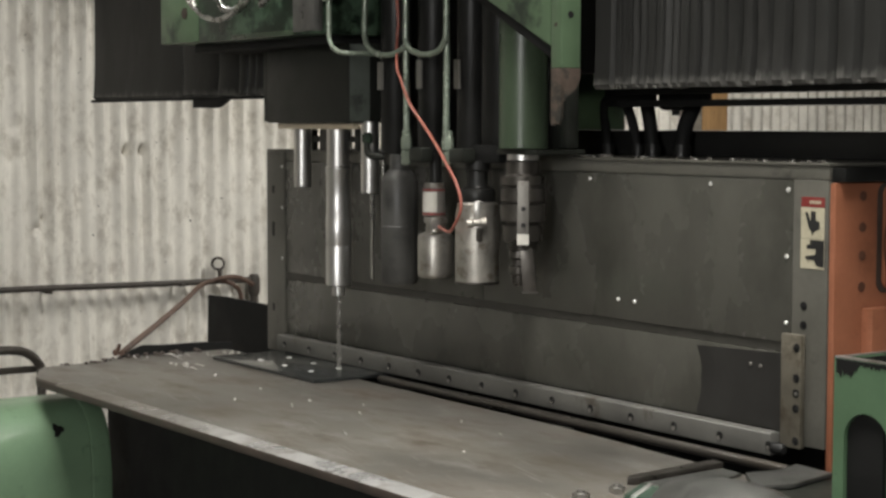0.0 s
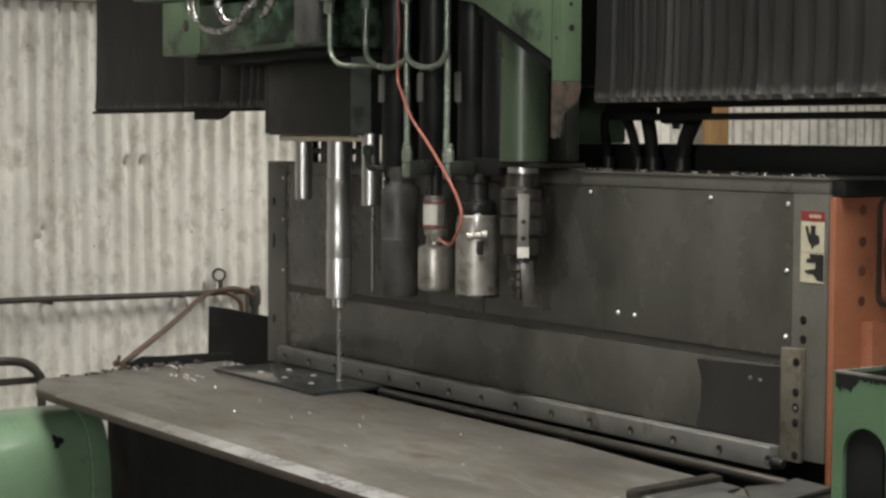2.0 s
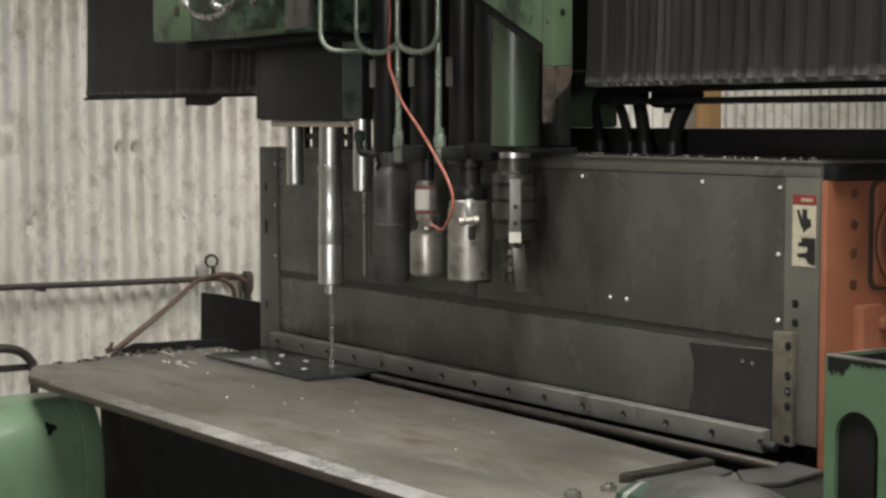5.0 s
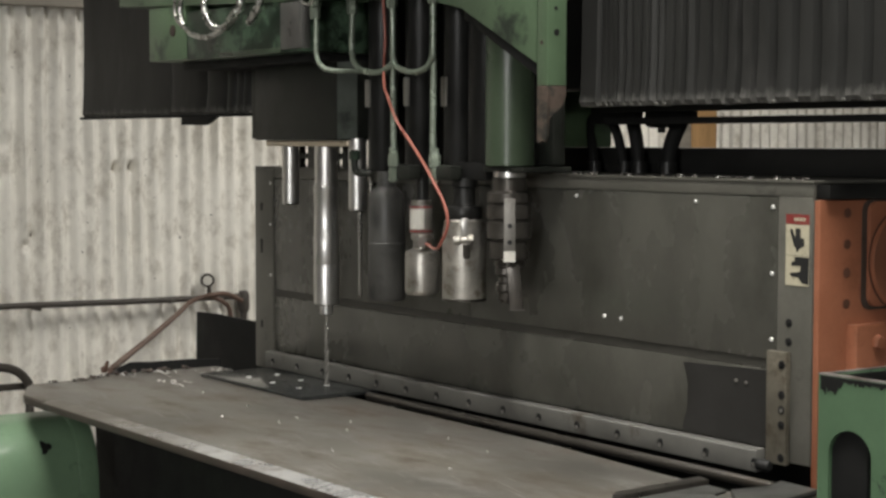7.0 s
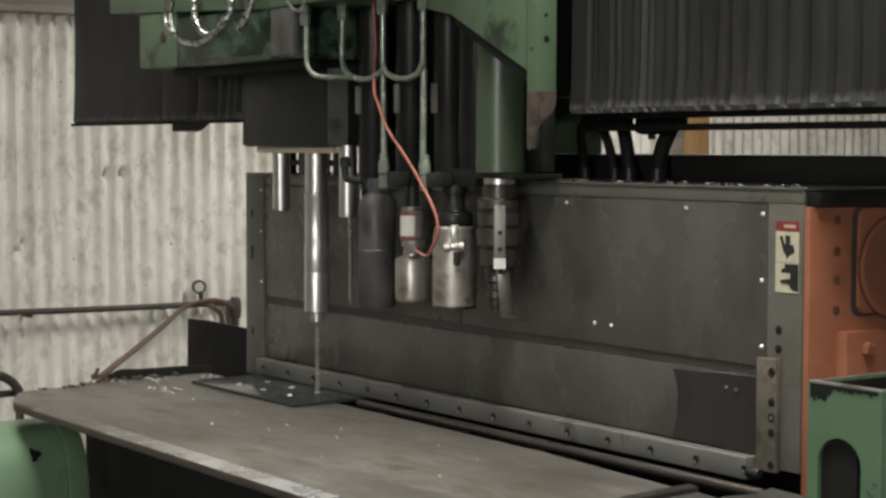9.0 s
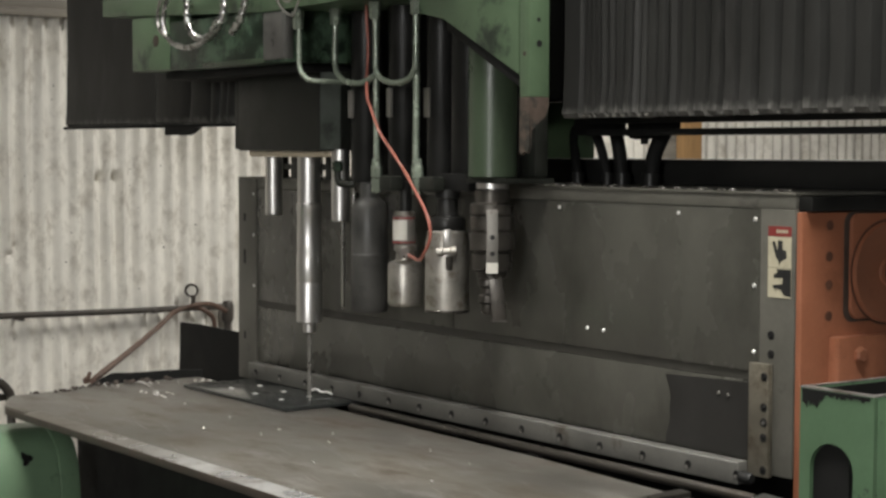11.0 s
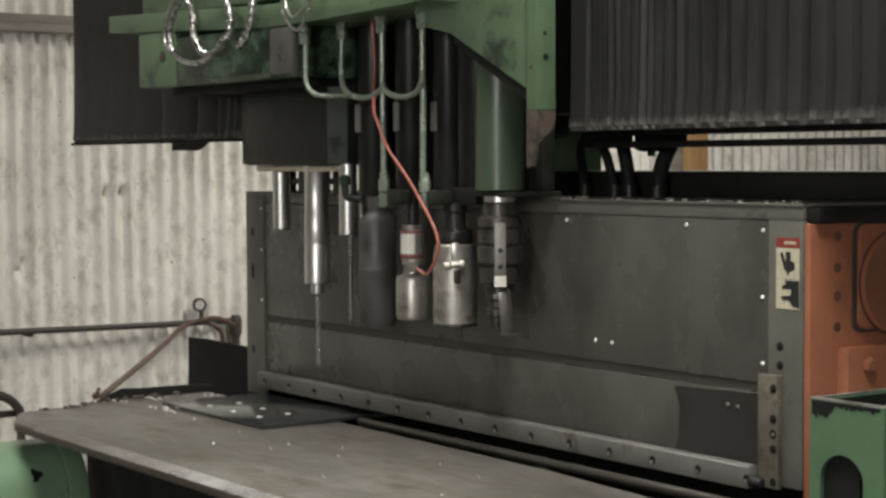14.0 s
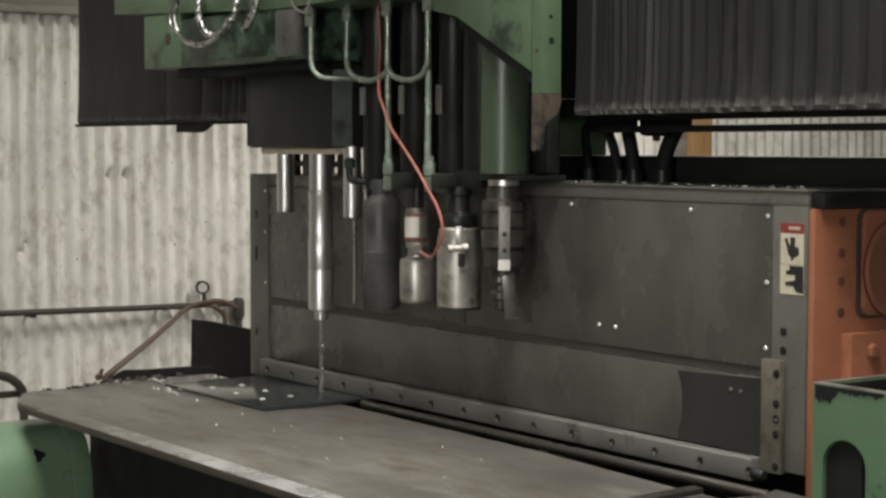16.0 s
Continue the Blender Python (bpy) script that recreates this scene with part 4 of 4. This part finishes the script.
# red air hose to the first oil can
part("air_line", sweep(bm_(), [(0.815, -0.175, 2.02), (0.8206, -0.175, 1.8888), (0.829, -0.175, 1.7973), (0.832, -0.18, 1.74), (0.9008, -0.225, 1.67), (0.9171, -0.225, 1.64), (0.96, -0.225, 1.576), (1.0284, -0.225, 1.5165), (1.0825, -0.225, 1.4682),
                               (1.123, -0.225, 1.4262), (1.1655, -0.225, 1.3806), (1.1878, -0.225, 1.3392), (1.1855, -0.225, 1.3025), (1.1561, -0.225, 1.2644), (1.115, -0.205, 1.252), (1.07, -0.185, 1.249), (1.03, -0.165, 1.251), (0.985, -0.15, 1.256)], 0.0040, 10), "red", car, "red plastic air line")

# hanging oil cans and spindles
can = part("mist_can", lathe(bm_(), [(0.040, 1.118), (0.046, 1.124), (0.0468, 1.13), (0.0468, 1.225), (0.044, 1.232), (0.026, 1.240), (0.024, 1.262), (0.030, 1.264), (0.030, 1.278), (0.02, 1.28)],
                             (0.925, -0.12, 0), (0, 0, 1), 40), "can", car, "stained metal lubricator can")
part("label_sleeve", lathe(bm_(), [(0.0270, 1.280), (0.0295, 1.282), (0.0295, 1.354), (0.028, 1.356)], (0.918, -0.12, 0), (0, 0, 1), 32), "dull", can, "red-edged grey label sleeve")
for z in (1.284, 1.3475):
    part("red_band", lathe(bm_(), [(0.0296, z), (0.0302, z + 0.0005), (0.0302, z + 0.0045), (0.0296, z + 0.005)], (0.918, -0.12, 0), (0, 0, 1), 32), "redtag", can)
part("neck_ring", lathe(bm_(), [(0.0255, 1.3565), (0.0265, 1.358), (0.0265, 1.367), (0.024, 1.368)], (0.918, -0.12, 0), (0, 0, 1), 32), "can", can)
bm = bm_()
cols = [radians(a) for a in range(-108, -14, 6)]
ring0 = [[bm.verts.new((0.918 + r * math.cos(a), -0.12 + r * math.sin(a), z)) for a in cols] for r, z in ((0.0297, 1.292), (0.0303, 1.292), (0.0303, 1.345), (0.0297, 1.345))]
for p, q in zip(ring0, ring0[1:] + ring0[:1]):
    for k in range(len(cols) - 1):
        bm.faces.new((p[k], p[k + 1], q[k + 1], q[k]))
part("label_white", bm, "white", can)
part("stem", lathe(bm_(), [(0.017, 1.36), (0.017, 1.445)], (0.925, -0.12, 0), (0, 0, 1), 20), "black", can)
part("fitting", lathe(bm_(), [(0.010, 0.0), (0.010, 0.03), (0.014, 0.032), (0.014, 0.05)], (0.935, -0.137, 1.262), (1, -0.5, 0), 8), "steel", can)
can = part("oil_can", lathe(bm_(), [(0.050, 1.118), (0.0555, 1.123), (0.0562, 1.13), (0.0562, 1.292), (0.0545, 1.304), (0.0525, 1.310), (0.0525, 1.320), (0.045, 1.326)],
                            (1.115, -0.12, 0), (0, 0, 1), 40), "can", car, "larger stained metal can")
part("cap", lathe(bm_(), [(0.044, 1.322), (0.0465, 1.326), (0.0465, 1.350), (0.043, 1.358), (0.030, 1.362), (0.027, 1.368), (0.027, 1.405), (0.033, 1.408), (0.033, 1.43)], (1.115, -0.12, 0), (0, 0, 1), 24), "black", can)
CANFACE = Matrix.Translation((1.115, -0.12, 0)) @ Matrix.Rotation(radians(52), 4, "Z")
for name, bm, material in (("clip", B(-0.008, 0.012, -0.058, -0.048, 1.282, 1.330, bevel=0.003), "steel"),
                           ("valve", lathe(bm_(), [(0.007, -0.028), (0.011, -0.026), (0.011, -0.012), (0.008, -0.009), (0.008, 0.009), (0.011, 0.012), (0.011, 0.024), (0.007, 0.026)], (0.002, -0.062, 1.275), (1, 0, 0.1), 10), "can"),
                           ("valve_drop", lathe(bm_(), [(0.006, -0.035), (0.009, -0.03), (0.009, 0.0)], (0.008, -0.066, 1.262), (0, 0, 1), 8), "tool"),
                           ("rim", lathe(bm_(), [(0.0565, 1.116), (0.0575, 1.117), (0.0575, 1.122), (0.0565, 1.123)], (0, 0, 0), (0, 0, 1), 40), "tool")):
    bmesh.ops.transform(bm, matrix=CANFACE, verts=bm.verts)
    part(name, bm, material, can)

# dark cylinder beside the cans, standing in for the quill's panel reflection
idle = part("quill_reflection", lathe(bm_(), [(0.046, 1.090), (0.051, 1.098), (0.051, 1.238), (0.0516, 1.24), (0.0516, 1.246), (0.050, 1.248), (0.050, 1.365), (0.046, 1.382), (0.034, 1.395), (0.026, 1.40), (0.026, 1.44)], (0.752, -0.12, 0), (0, 0, 1), 40), "idle", car, "dark grey cylinder standing in for the reflected quill")

# green spindle tube with tapping tool
tube = part("spindle_tube", lathe(bm_(), [(0.056, 1.462), (0.060, 1.465), (0.060, 2.1)], (1.305, -0.12, 0), (0, 0, 1), 40), "tubegreen", car, "green painted spindle tube")
part("tube_foot", B(1.235, 1.40, -0.15, 0.0, 1.448, 1.4615, bevel=0.003), "soot", car)
part("side_bracket", B(1.31, 1.375, -0.04, 0.0, 1.463, 1.72, bevel=0.006), "soot", car)
tool = part("tool_holder", lathe(bm_(), [(0.040, 1.435), (0.040, 1.449)], (1.305, -0.12, 0), (0, 0, 1), 32), "chrome", car, "bright ring over tool holder")
part("holder_body", lathe(bm_(), [(0.045, 1.283), (0.0555, 1.286), (0.0555, 1.325), (0.050, 1.328), (0.050, 1.332), (0.0555, 1.335), (0.0555, 1.366), (0.051, 1.368), (0.051, 1.372), (0.0555, 1.375), (0.0555, 1.396), (0.043, 1.402), (0.043, 1.432)], (1.305, -0.12, 0), (0, 0, 1), 36), "tool", tool)
part("lower_collar", lathe(bm_(), [(0.028, 1.212), (0.038, 1.216), (0.038, 1.232), (0.049, 1.236), (0.049, 1.276), (0.044, 1.279), (0.044, 1.284)], (1.305, -0.12, 0), (0, 0, 1), 32), "tool", tool)
FACE = Matrix.Translation((1.305, -0.12, 0)) @ Matrix.Rotation(radians(52), 4, "Z")


def faced(name, bm, material, parent, label=""):
    bmesh.ops.transform(bm, matrix=FACE, verts=bm.verts)
    return part(name, bm, material, parent, label)


faced("key_plate", B(-0.013, 0.016, -0.062, -0.052, 1.245, 1.385, bevel=0.003), "dull", tool)
faced("white_tag", B(-0.013, 0.016, -0.0655, -0.0635, 1.230, 1.256), "white", tool, "small white paper tag")
for z in (1.318, 1.278):
    faced("screw", lathe(bm_(), [(0.006, 0.0), (0.006, 0.002)], (0.002, -0.064, z), (0, -1, 0), 10), "hole", tool)
faced("tool_shank", lathe(bm_(), [(0.016, 1.125), (0.02, 1.135), (0.02, 1.15), (0.026, 1.156), (0.026, 1.172), (0.019, 1.176), (0.019, 1.19), (0.027, 1.196), (0.027, 1.21), (0.022, 1.222)], (-0.008, 0.0, 0), (0, 0, 1), 20), "tool", tool)
faced("spade_blade", prism(bm_(), [(-0.008, 1.222), (0.026, 1.222), (0.036, 1.112), (0.002, 1.112)], "y", -0.034, -0.024, 0.002), "tool", tool)
faced("blade_tip", B(-0.002, 0.041, -0.034, -0.026, 1.109, 1.113), "tool", tool)

# green gusset and corner angle
part("gusset", prism(bm_(), [(1.09, 1.875), (1.205, 1.852), (1.512, 1.704), (1.512, 2.5), (1.09, 2.5)], "y", -0.20, -0.16, 0.003), "green", car)
# Black strip added for the gusset's dark underside.
part("gusset_underside", prism(bm_(), [(1.21, 1.8505), (1.51, 1.702), (1.51, 1.672), (1.205, 1.826)], "y", -0.19, -0.155, 0.002), "matt", car)
ang = part("corner_angle", prism(bm_(), [(1.527, -0.21), (1.566, -0.21), (1.566, -0.154), (1.559, -0.154), (1.559, -0.203), (1.527, -0.203)], "z", 1.653, 2.5, 0.0015), "green", car)
part("bare_foot", prism(bm_(), [(1.527, 1.524), (1.536, 1.519), (1.547, 1.527), (1.556, 1.522), (1.564, 1.536), (1.566, 1.6525), (1.527, 1.6525)], "y", -0.21, -0.203), "barefoot", ang, "rusty bare lower end")
part("side_end", prism(bm_(), [(-0.2025, 1.575), (-0.188, 1.590), (-0.165, 1.606), (-0.154, 1.630), (-0.154, 1.6525), (-0.2025, 1.6525)], "x", 1.559, 1.566), "barefoot", ang, "rusty bare side")
for y, z, q in ((-0.184, 1.775, 0.008), (-0.186, 1.83, 0.005)):
    part("bolt_hole", lathe(bm_(), [(q, 0.0), (q, 0.0012)], (1.566, y, z), (1, 0, 0), 12), "hole", ang)
part("bolt_hole", lathe(bm_(), [(0.005, 0.0), (0.005, 0.0012)], (1.545, -0.21, 1.752), (0, -1, 0), 12), "rust", ang)

part("case_rim", B(0.12, 0.484, -0.2965, -0.2935, 1.768, 1.783, bevel=0.001), "tubegreen", car)

# flexible conduits looped on the gear case
loops = thing("cable_loop", "silvery flexible metal conduit coiled in loops", "cable")
def ring(cx, cz, rx, rz, y, a0, a1, n=14, drift=0.0):
    return [(cx + rx * math.cos(radians(a0 + (a1 - a0) * k / n)), y + drift * k / n, cz + rz * math.sin(radians(a0 + (a1 - a0) * k / n))) for k in range(n + 1)]
part("conduit", sweep(bm_(), [(0.02, -0.335, 2.10), (0.06, -0.335, 2.02), (0.10, -0.335, 1.96), (0.108, -0.337, 1.905), (0.15, -0.34, 1.862), (0.21, -0.342, 1.846), (0.27, -0.345, 1.855), (0.335, -0.347, 1.895),
                               (0.352, -0.348, 1.945), (0.325, -0.349, 2.00), (0.26, -0.35, 2.05), (0.19, -0.35, 2.06)], 0.0110, 12, 5, 0.22), "flex", loops)
part("conduit", sweep(bm_(), [(0.36, -0.33, 1.855), (0.42, -0.335, 1.89), (0.45, -0.335, 1.94), (0.455, -0.335, 2.0), (0.43, -0.335, 2.1)], 0.0110, 12, 5, 0.22), "flex", loops)
part("conduit", sweep(bm_(), [(0.16, -0.36, 2.06), (0.06, -0.36, 2.01), (0.0, -0.36, 1.94), (0.0, -0.36, 1.885), (0.05, -0.36, 1.845), (0.13, -0.362, 1.826), (0.20, -0.364, 1.826), (0.28, -0.364, 1.845), (0.34, -0.364, 1.89)], 0.0080, 10, 6, 0.10), "flex", loops)
part("conduit", sweep(bm_(), [(0.13, -0.372, 2.06), (0.03, -0.372, 2.0), (-0.015, -0.372, 1.94), (-0.012, -0.372, 1.89), (0.03, -0.372, 1.86)], 0.005, 8, 6), "steel", loops)
part("conduit", sweep(bm_(), [(0.62, -0.325, 2.1), (0.60, -0.325, 1.97), (0.625, -0.325, 1.915), (0.69, -0.325, 1.887), (0.72, -0.32, 1.93), (0.80, -0.31, 2.02)], 0.004, 8), "steel", loops)
part("conduit", sweep(bm_(), [(0.645, -0.33, 2.1), (0.625, -0.33, 1.98), (0.66, -0.33, 1.925), (0.72, -0.33, 1.945), (0.84, -0.31, 2.04)], 0.0035, 8), "steel", loops)

# ---- green guard box ----
gb = thing("guard_box", "open chipped green sheet-steel box with arched cutout", "guard box")
X0, X1, Y0, Y1, ZT = 2.449, 2.629, -0.25, 0.16, 1.0835
arch = [(2.476, 0.55), (2.476, 0.935)] + [(2.5285 + 0.0525 * math.cos(radians(a)), 0.935 + 0.05 * math.sin(radians(a))) for a in range(165, 0, -15)] + [(2.581, 0.935), (2.581, 0.55)]
bm = bm_()
prism(bm, [(X0, 0.55), *arch, (X1, 0.55), (X1, ZT), (X0, ZT)], "y", Y0, Y0 + 0.010)
part("front_sheet", bm, "greenbox", gb)
part("side_sheet", B(X0, X0 + 0.010, Y0 + 0.0105, Y1, 0.55, ZT, bevel=0.001), "greenbox", gb)
part("side_sheet", B(X1 - 0.010, X1, Y0 + 0.0105, Y1, 0.55, ZT, bevel=0.001), "greenbox", gb)
# Back sheet is plain black, so the box's shaded inside stays dark.
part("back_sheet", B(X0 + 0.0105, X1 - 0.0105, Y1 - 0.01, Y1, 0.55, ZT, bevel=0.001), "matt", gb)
part("top_rim", B(X0, X1, Y0 - 0.001, Y0 + 0.011, ZT, ZT + 0.003), "edge", gb)
part("base", B(X0, X1, Y0, Y1, 0.0, 0.549), "matt", gb)
# Added black linings and panel stand in for the shade inside the box.
part("shade_lining", B(X0 + 0.011, X0 + 0.014, -0.238, Y1 - 0.011, 0.55, 1.079), "matt", gb)
part("shade_lining", B(X1 - 0.014, X1 - 0.011, -0.238, Y1 - 0.011, 0.55, 1.079), "matt", gb)
part("shade_panel", B(X0 + 0.015, 2.562, -0.2385, -0.234, 0.55, 1.02), "matt", gb)
part("side_rim", B(X1 - 0.0105, X1 + 0.001, Y0 + 0.0115, Y1, ZT, ZT + 0.003), "edge", gb)
part("side_rim", B(X0, X0 + 0.0105, Y0 + 0.0115, Y1, ZT, ZT + 0.002), "dull", gb)
jag = [(X0 + 0.006 + 0.003 * k, ZT - 0.007 - 0.014 * abs(noise.noise(Vector((k * 0.43, 3.3, 0)))) - (0.026 * max(0.0, min(1.0, (19 - k) / 6)) * (0.8 + 0.5 * noise.noise(Vector((k * 0.7, 8.1, 0)))))) for k in range(56)]
part("bare_patch", prism(bm_(), [(jag[0][0], ZT - 0.002), *jag, (jag[-1][0], ZT - 0.002)], "y", Y0 - 0.0012, Y0 - 0.0002), "matt", gb, "dark patch of chipped paint")
# Made-up orange post on the camera's sight line, for the end frame behind.
part("orange_standin", lathe(bm_(), [(0.02, -0.32), (0.02, 0.036), (0.016, 0.04)], (2.56, -0.195, 0.88), (0, 0, 1), 16), "orange", gb)

# ---- feed unit at the table's near end ----
feed = thing("feed_unit", "grey rounded feed motor with green end cap", "motor")
part("motor_body", lathe(bm_(), [(0.05, -0.02), (0.072, -0.005), (0.089, 0.05), (0.098, 0.11), (0.10, 0.17), (0.097, 0.22), (0.085, 0.275), (0.055, 0.30)], (2.335, -0.55, 0.788), (1, 0.02, 0), 40), "guide", feed)
part("green_cap", lathe(bm_(), [(0.042, -0.105), (0.056, -0.092), (0.060, -0.03), (0.055, -0.021)], (2.335, -0.55, 0.784), (1, 0.02, 0), 8), "capgreen", feed)
part("bare_ring", lathe(bm_(), [(0.0605, -0.070), (0.0615, -0.069), (0.0615, -0.060), (0.0605, -0.059)], (2.335, -0.55, 0.784), (1, 0.02, 0), 8), "edge", feed)
part("bracket", B(2.27, 2.75, -0.64, -0.44, 0.0, 0.70, bevel=0.005), "greendark", feed)
shims = thing("guide_plates", "loose flat steel guide plates at table end", "plates")
part("guide_blade", prism(bm_(), [(2.046, -0.176), (2.084, -0.182), (2.106, -0.432), (2.092, -0.455), (2.074, -0.432)], "z", 0.8005, 0.816, 0.002), "tool", shims)
part("shim", prism(bm_(), [(2.112, -0.432), (2.092, -0.195), (2.155, -0.20), (2.205, -0.345), (2.19, -0.43)], "z", 0.8005, 0.807, 0.0015), "guide", shims)
part("shim", prism(bm_(), [(2.171, -0.204), (2.278, -0.287), (2.305, -0.20), (2.272, -0.057), (2.161, -0.047), (2.187, -0.116)], "z", 0.8005, 0.811, 0.0015), "guide", shims)
part("carrier", B(2.226, 2.44, -0.36, -0.05, 0.60, 0.799, bevel=0.004), "soot", shims)
part("carrier_post", B(2.28, 2.40, -0.18, -0.06, 0.0, 0.599), "matt", shims)
for x, y in ((2.139, -0.612), (2.136, -0.518)):
    bolt = thing("hex_bolt", "loose steel hex bolt standing on the table", "bolt", (x, y, 0.8), group="bolts on the table")
    part("head", lathe(bm_(), [(0.0165, 0.0), (0.017, 0.001), (0.017, 0.011), (0.014, 0.013)], (0, 0, 0), (0, 0, 1), 6), "steel", bolt)
    part("shank", lathe(bm_(), [(0.008, 0.013), (0.008, 0.017), (0.006, 0.018)], (0, 0, 0), (0, 0, 1), 12), "steel", bolt)


# ---- what moves ----
def motions():
    s = SPINDLE
    walk(quill, [(t, pose(s.x, s.y, s.z - d)) for t, d in (
        (0, 0.0), (3.0, 0.001), (5.5, 0.003), (8.5, 0.007), (10.5, 0.020), (10.9, 0.026), (11.05, 0.024), (11.3, -0.005), (11.5, -0.023), (11.8, -0.058), (12.0, -0.073),
        (12.2, -0.092), (12.5, -0.119), (12.7, -0.128), (13.0, -0.129), (14.0, -0.129), (14.15, -0.122), (14.5, -0.051), (14.8, -0.017), (15.0, -0.006),
        (15.5, -0.003), (16.0, -0.002))])
    walk(drill, [(k * 0.1, pose(0, 0, 0, 0, 0, -78 * k)) for k in range(161)])
    walk(clamp, [(0, pose(0, 0, 0)), (12.6, pose(0, 0, 0)), (12.75, pose(0, 0, 0.016)), (14.15, pose(0, 0, 0.016)), (14.3, pose(0, 0, 0)), (16, pose(0, 0, 0))])
    walk(work, [(0, pose(0, 0, 0)), (12.7, pose(0, 0, 0)), (13.0, pose(0, -0.035, 0)), (13.3, pose(0, -0.085, 0)), (13.5, pose(0, -0.103, 0)), (13.7, pose(0, -0.103, 0)), (16, pose(0, -0.103, 0))])
    walk(chip, [(0, pose(0.45, -0.16, 0.770, 0, 0, 10)), (10.5, pose(0.45, -0.105, 0.770, 0, 0, 10)), (10.7, pose(0.41, -0.10, 0.83, 0, 40, 40)), (10.95, pose(0.42, -0.075, 0.825, 0, 20, 60)),
                (11.2, pose(0.40, -0.062, 0.812, 0, 0, 8)), (12.65, pose(0.40, -0.062, 0.812, 0, 0, 8)), (12.85, pose(0.42, -0.10, 0.812, 0, 0, 20)),
                (13.0, pose(0.57, -0.10, 0.79, 0, 30, 20)), (13.2, pose(0.58, -0.10, 0.60, 0, 60, 30)), (13.5, pose(0.58, -0.10, 0.005, 0, 0, 30)), (16, pose(0.58, -0.10, 0.005, 0, 0, 30))])


motions()
